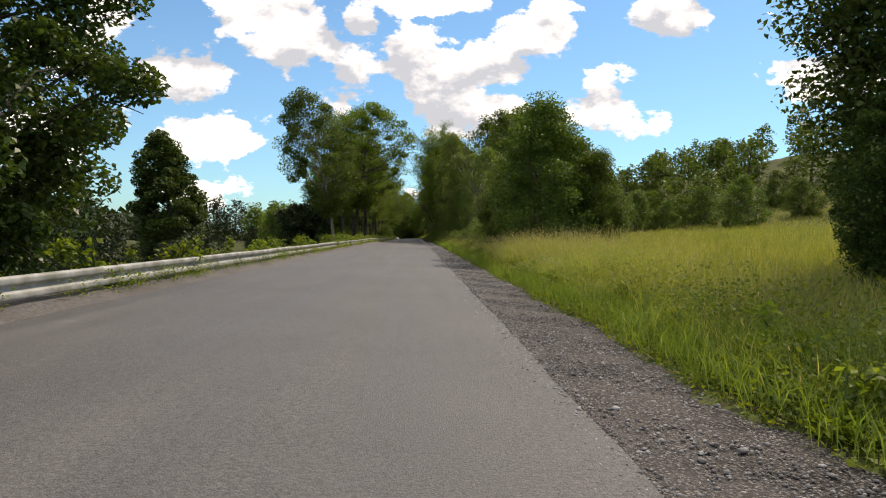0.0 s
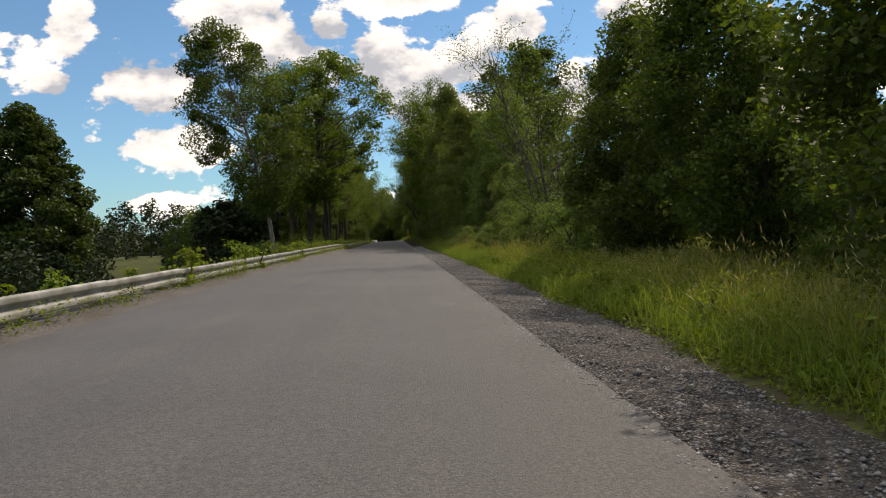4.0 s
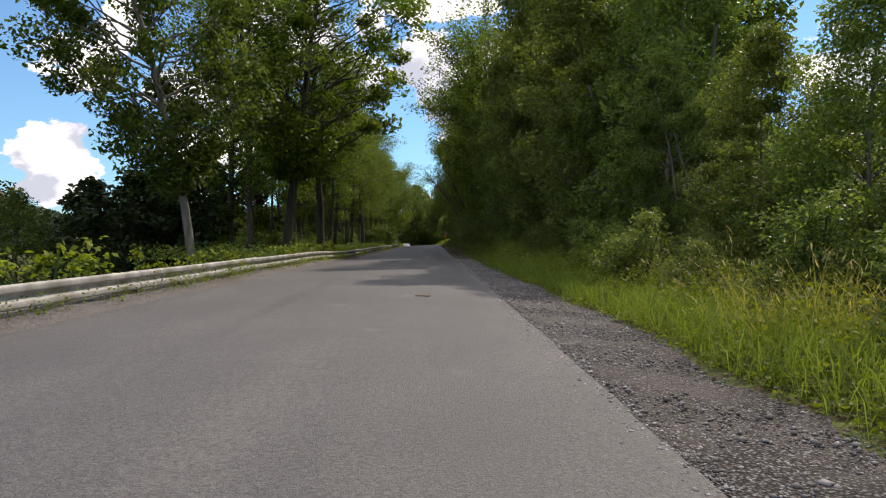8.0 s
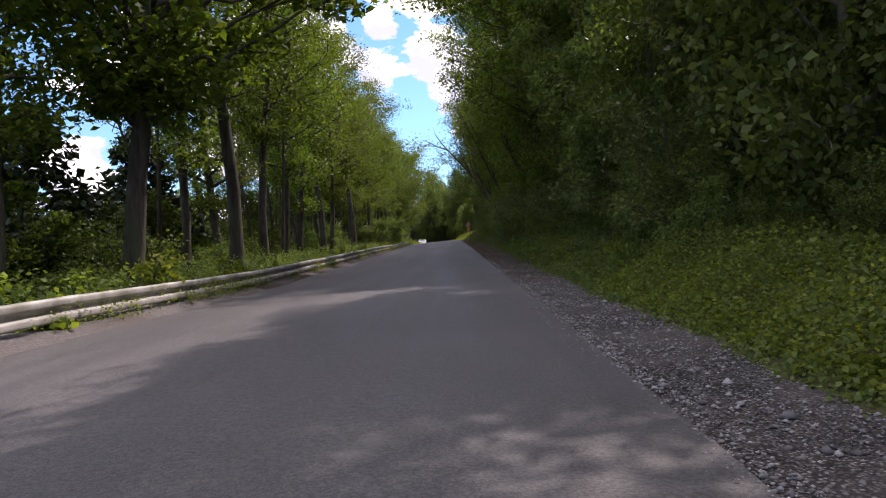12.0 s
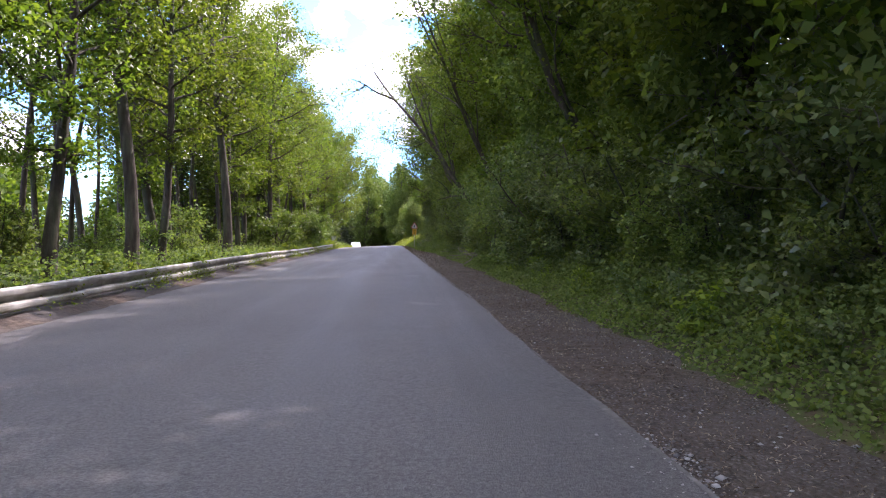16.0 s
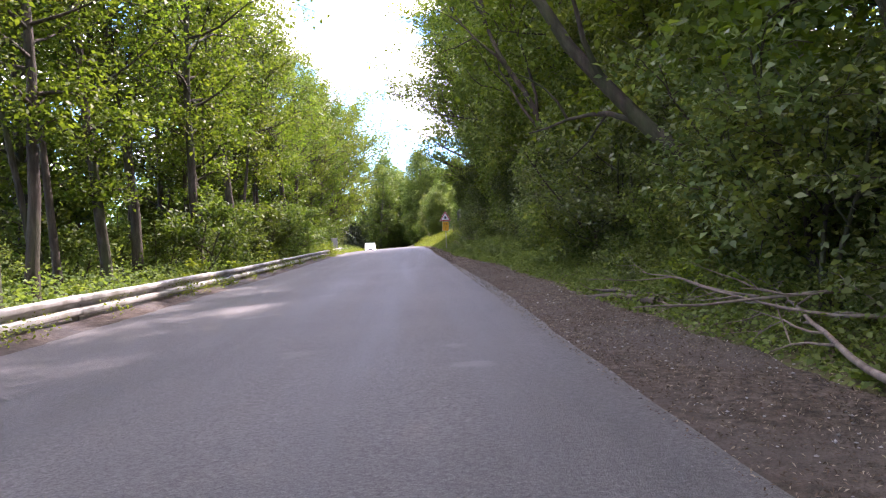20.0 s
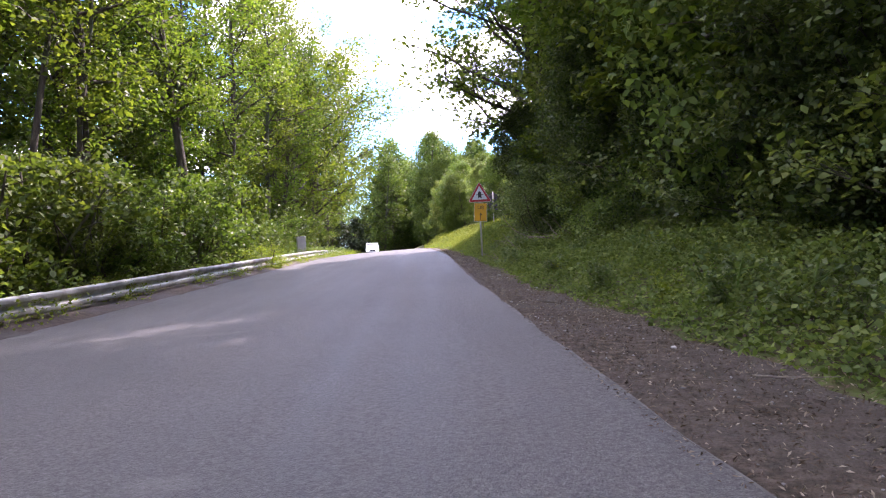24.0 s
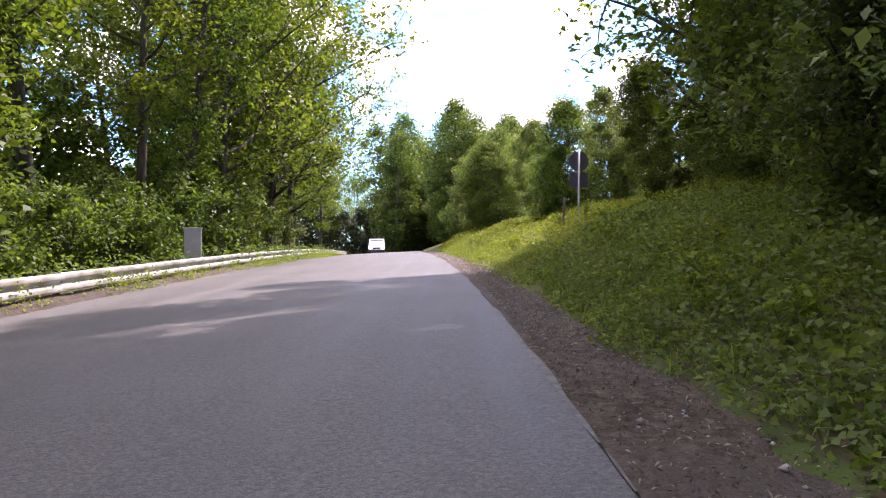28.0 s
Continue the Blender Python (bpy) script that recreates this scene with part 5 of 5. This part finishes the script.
up_arrow = [(-0.007, -0.175), (0.007, -0.175), (0.007, -0.045), (0.034, -0.074), (0.041, -0.064), (0.0, -0.015), (-0.041, -0.064), (-0.034, -0.074), (-0.007, -0.045)]
part("straight_arrow", outline_plate(up_arrow, 0.0015), M_INK, detour, "thin black arrow pointing up").location = (0, -0.0065, 0)
for z in (1.40, 1.66, 1.95):
    part("clamp", box(0.075, 0.05, 0.028, (0, 0.03, z), 0.004), M_TUBE, sign)
sign.matrix_basis = pose(2.12, 162.2, -0.24, 0, -0.6, 2) @ Matrix.Scale(1.05, 4)

rear = tagged(new("traffic_sign"), "dark backs of a round and a square sign on one pole", "road sign")
part("pole", rod(0.028, 0.028, 3.3, (0, -0.04, -0.3), seg=12), M_TUBE, rear, smooth=True)
disc = bmesh.new()
bmesh.ops.create_cone(disc, cap_ends=True, segments=32, radius1=0.26, radius2=0.26, depth=0.012, matrix=pose(0, 0, 2.68, 90, 0, 0))
part("round_plate", disc, M_SIGNBACK, rear, "dark round sign back")
part("square_plate", box(0.48, 0.012, 0.40, (0, 0, 2.20), 0.003), M_SIGNBACK, rear, "dark square sign back")
part("rail_strip", box(0.03, 0.02, 0.9, (0, -0.016, 2.45)), M_TUBE, rear)
rear.matrix_basis = pose(4.2, 179.0, -0.14, 0, 0, 3)

old = tagged(new("give_way_sign"), "rusty back of a downward triangular sign among the shrubs", "road sign")
part("pole", rod(0.025, 0.025, 1.5, (0, 0.03, -0.3), seg=10), M_RUST, old, smooth=True)
part("triangle_plate", triangle_plate(0.55, 0.01, 0.03, True), M_RUST, old, "rust-brown plate").location = (0, 0, 0.55)
old.matrix_basis = pose(7.2, 182.0, float(height(7.2, 182.0)) - 0.3, 0, -6, 12)

marker = tagged(new("marker_post"), "thin wooden marker post in the bank grass", "post")
part("post", box(0.05, 0.05, 1.1, (0, 0, 0.35), 0.006), M_DEAD, marker)
marker.matrix_basis = pose(3.45, 177.0, float(height(3.45, 177.0)), 2, 2, 0)

# ---- utility cabinet ----
cab = tagged(new("utility_cabinet"), "grey utility cabinet standing in the weeds behind the rail", "utility cabinet")
part("body", box(0.46, 0.34, 1.30, (0, 0, 0.35), 0.012), M_CABINET, cab)
part("lid", box(0.50, 0.38, 0.045, (0, 0, 1.02), 0.012), M_CABINET, cab)
part("door", box(0.40, 0.012, 0.78, (0, -0.176, 0.52), 0.004), M_CABINET, cab)
part("lock", rod(0.016, 0.016, 0.015, (0.15, -0.183, 0.55), (90, 0, 0), 10), M_TUBE, cab)
cab.matrix_basis = pose(-6.25, 180.2, float(height(-6.25, 180.2)) + 0.28, 0, 0, 18)


# ---- the oncoming van ----
def van():
    root = tagged(new("van"), "white delivery van with headlights on, coming over the crest", "van")
    bm = bmesh.new()
    side = [(0.0, 0.34), (0.0, 0.80), (0.10, 1.02), (0.85, 1.18), (1.55, 1.86), (1.80, 1.93), (4.55, 1.93), (4.75, 1.80), (4.80, 0.34)]
    prev = None
    for hw, cut in ((-0.86, 0.93), (-0.92, 1.0), (0.92, 1.0), (0.86, 0.93)):
        ring = [bm.verts.new((hw * (1 - 0.13 * max(0, z - 1.1)), y, 0.34 + (z - 0.34) * (0.985 if cut < 1 else 1))) for y, z in side]
        if prev:
            for i in range(len(side)):
                j = (i + 1) % len(side)
                bm.faces.new((prev[i], prev[j], ring[j], ring[i]))
        else:
            bm.faces.new(ring)
        prev = ring
    bm.faces.new(prev[::-1])
    bmesh.ops.recalc_face_normals(bm, faces=bm.faces)
    part("body", bm, M_VAN, root)
    wind = bmesh.new()
    vs = [wind.verts.new(q) for q in ((-0.76, 0.96, 1.255), (0.76, 0.96, 1.255), (0.70, 1.50, 1.79), (-0.70, 1.50, 1.79))]
    wind.faces.new(vs)
    bmesh.ops.translate(wind, verts=wind.verts, vec=(0, -0.012, 0.012))
    bmesh.ops.solidify(wind, geom=wind.faces[:], thickness=0.008)
    part("windscreen", wind, M_GLASS, root, "dark reflecting windscreen")
    part("grille", box(0.80, 0.03, 0.17, (0, -0.006, 0.80), 0.01), M_PLASTIC, root, "black grille")
    part("bumper", box(1.80, 0.14, 0.30, (0, -0.01, 0.48), 0.04), M_PLASTIC, root, "dark plastic bumper")
    for sx in (-1, 1):
        part("headlight", box(0.30, 0.04, 0.17, (sx * 0.68, 0.0, 0.86), 0.02), M_LAMP, root, "lit headlight")
        part("mirror", box(0.17, 0.09, 0.24, (sx * 1.03, 1.05, 1.28), 0.03), M_PLASTIC, root)
        for wy in (0.85, 3.85):
            wheel = part("wheel", rod(0.33, 0.33, 0.21, (sx * 0.80 - 0.105, wy, 0.33), (0, 90, 0), 24), M_TYRE, root)
            part("hub_cap", rod(0.19, 0.17, 0.02, (sx * 0.80 + (0.105 if sx > 0 else -0.125), wy, 0.33), (0, 90, 0), 18), M_TUBE, wheel)
    return root


vy = 240.0
van_ob = van()
van_ob.matrix_basis = pose(-2.5 + float(bend(vy)), vy, float(road_z(-2.5, vy)) + 0.02, -2.8, 0, 4)


# ---- fallen branches, leaning trunks, litter ----
def branch(name, seed, start, way, length, r0, material, label, forks=4, sag=0.0, leaves=0, spread=0.5, wob=0.09):
    """A branch with side twigs: from its thick end along way."""
    g = np.random.default_rng(seed)
    root = tagged(new(name), label, "branch")
    bag = [[], [], 0]
    main = bent(g, (0, 0, 0), np.array(way) / np.linalg.norm(way), length, 12, sag, wob)
    tube(main, r0 * np.linspace(1, 0.2, 13), 7, bag)
    tips = []
    for i in range(forks):
        k = int(3 + 8 * (i + g.uniform(0, 0.8)) / forks)
        k = min(k, 11)
        w2 = np.array(way) / np.linalg.norm(way) + g.normal(0, spread, 3) * [1, 1, 0.6]
        tw = bent(g, main[k], w2 / np.linalg.norm(w2), length * g.uniform(0.2, 0.45), 6, sag, 0.14)
        own = [[], [], 0]
        tube(tw, r0 * 0.42 * np.linspace(1, 0.2, 7), 5, own)
        tips += [tw[3], tw[5], tw[6]]
        for _ in range(2):
            w3 = w2 + g.normal(0, 0.6, 3)
            t3 = bent(g, tw[int(g.integers(2, 6))], w3 / np.linalg.norm(w3), length * 0.12, 4, sag, 0.15)
            tube(t3, r0 * 0.18 * np.linspace(1, 0.3, 5), 4, own)
            tips += [t3[2], t3[4]]
        sheet("twig", np.concatenate(own[0]), np.concatenate(own[1]), material, root, smooth=True)
    sheet("limb", np.concatenate(bag[0]), np.concatenate(bag[1]), material, root, smooth=True)
    if leaves:
        tips = np.array(tips + list(main[6:]))
        at = tips[g.integers(0, len(tips), leaves)] + g.normal(0, 0.32, (leaves, 3))
        v, q = leaf_quads(g, at, 0.115, 0.5)
        sheet("foliage", v, q, M_ASH, root)
    root.location = start
    return root


GB = "fallen branches on the bank"
for i, (x, y, wx, ln, r) in enumerate(((2.85, 129.3, -0.12, 4.0, 0.050), (2.98, 129.6, -0.16, 2.4, 0.042), (2.55, 130.9, 0.10, 2.6, 0.020))):
    tagged(branch("fallen_branch", 130 + i, (x, y, max(float(height(x, y)), -0.03) + 1.3 * r), (wx, 1.0, -0.02), ln, r, M_ROTTEN, "thick brown fallen limb lying along the shoulder edge", 2, 0.0, spread=0.12, wob=0.045), group=GB)
for i, (x, y, wx, wy, wz, ln, r) in enumerate(((2.55, 124.6, 0.10, 1.0, 0.02, 3.6, 0.030), (3.6, 125.0, -0.35, 1.0, 0.02, 3.2, 0.024), (4.2, 126.2, -0.9, 0.9, -0.10, 2.6, 0.026),
                                              (3.3, 127.5, -0.3, 1.0, 0.0, 2.4, 0.020), (2.9, 123.4, 0.25, 0.9, 0.1, 2.0, 0.018))):
    tagged(branch("fallen_branch", 90 + i, (x, y, float(height(x, y)) + 0.10), (wx, wy, wz), ln, r, M_DEAD, "bare grey dead branch lying on the bank", 5, 0.0, spread=0.3, wob=0.05), group=GB)
tagged(branch("fallen_branch", 97, (4.3, 157.4, float(height(4.3, 157.4)) + 0.15), (-0.40, 1.0, 0.12), 2.7, 0.036, M_DEAD, "forked dead limb sticking out of the bank", 7, 0.0, spread=0.5), group=GB)
tagged(branch("fallen_branch", 98, (2.35, 157.2, 0.04), (-0.2, 1.0, 0.0), 1.6, 0.018, M_DEAD, "thin dead stick lying on the shoulder", 2, 0.0, spread=0.12, wob=0.04), group=GB)
tagged(branch("fallen_branch", 99, (2.9, 156.9, float(height(2.9, 156.9)) + 0.06), (-0.5, 1.0, 0.05), 1.9, 0.016, M_DEAD, "thin dead stick lying on the shoulder", 3, 0.0, spread=0.25), group=GB)
for i in range(10):
    x, y = 2.25 + 0.11 * i, 157.2 + 0.33 * i
    tagged(branch("fallen_branch", 150 + i, (x, y, max(float(height(x, y)), -0.03) + 0.03), (-0.7 + 0.12 * i, 0.8, 0.03), 0.8 + 0.07 * i, 0.011, M_DEAD, "thin dead stick lying on the shoulder", 2, 0.0, spread=0.35, wob=0.06), group=GB)
for i, (x, y, z, wx, ln) in enumerate(((3.55, 118.2, 3.6, -0.10, 2.8), (3.75, 118.5, 3.7, -0.16, 3.0), (3.9, 118.0, 3.5, 0.03, 2.9), (4.1, 118.8, 3.3, -0.22, 2.6), (3.5, 116.6, 2.9, 0.10, 2.5))):
    tagged(branch("hanging_vine", 110 + i, (x, y, z), (wx, 0.05, -1.0), ln, 0.017, M_DEAD, "bare pale vine hanging from the branches above the bank", 2, -0.03, spread=0.25, wob=0.07), group="hanging vines")
for i, (x, y, wx, ln, r) in enumerate(((5.3, 131.0, -0.62, 11.0, 0.15), (5.0, 126.5, -0.50, 10.0, 0.11), (5.6, 117.0, -0.35, 9.0, 0.14), (5.4, 140.0, -0.45, 10.0, 0.13))):
    tagged(branch("leaning_trunk", 120 + i, (x, y, float(height(x, y)) - 0.2), (wx, 0.05, 1.0), ln, r, M_BARK, "bare leaning trunk reaching over the road", 6, 0.02, 900, 0.4), category="tree", group="leaning trunks")


def rock(x, y, s, seed):
    """A loose broken stone."""
    g = random.Random(seed)
    bm = bmesh.new()
    bmesh.ops.create_icosphere(bm, subdivisions=2, radius=s)
    for v in bm.verts:
        v.co *= g.uniform(0.82, 1.12)
        v.co.z *= 0.55
        v.co.x *= 1.25
    ob = part("stone", bm, M_STONE, None)
    ob.matrix_basis = pose(x, y, float(road_z(x, y)) - 0.025 + 0.35 * s, 0, 0, g.uniform(0, 360))
    return tagged(ob, "pale broken stone lying on the shoulder", "stone", "stones on the shoulder")


for i, (x, y, s) in enumerate(((1.72, 154.1, 0.05), (2.06, 164.4, 0.045), (1.9, 131.2, 0.03), (2.05, 132.6, 0.028), (1.7, 128.9, 0.025), (2.2, 72.4, 0.03), (1.6, 66.8, 0.03), (1.9, 97.3, 0.03), (1.55, 18.2, 0.03), (1.5, 17.3, 0.028), (1.8, 24.6, 0.03), (2.0, 146.0, 0.03))):
    rock(x, y, 0.65 * s, i)
g_ = np.random.default_rng(77)
scrap = part("cardboard_scrap", box(0.27, 0.09, 0.012, (0, 0, 0), 0.004), M_CHIPS, None, "")
tagged(scrap, "flattened tan cardboard scrap lying on the asphalt", "litter")
scrap.matrix_basis = pose(-0.06, 68.45, 0.022, 2, 3, -8)
for i in range(40):
    y = 96 + 70 * g_.random()
    x = 1.5 + 1.0 * g_.random()
    st = branch("stick", 200 + i, (x, y, float(road_z(x, y)) - 0.005), (g_.normal(0, 1), g_.normal(0, 1), 0.0), g_.uniform(0.15, 0.45), 0.007, M_DEAD, "short dry stick on the littered shoulder", 1, 0.0, spread=0.25, wob=0.04)
    tagged(st, group="sticks on the shoulder")
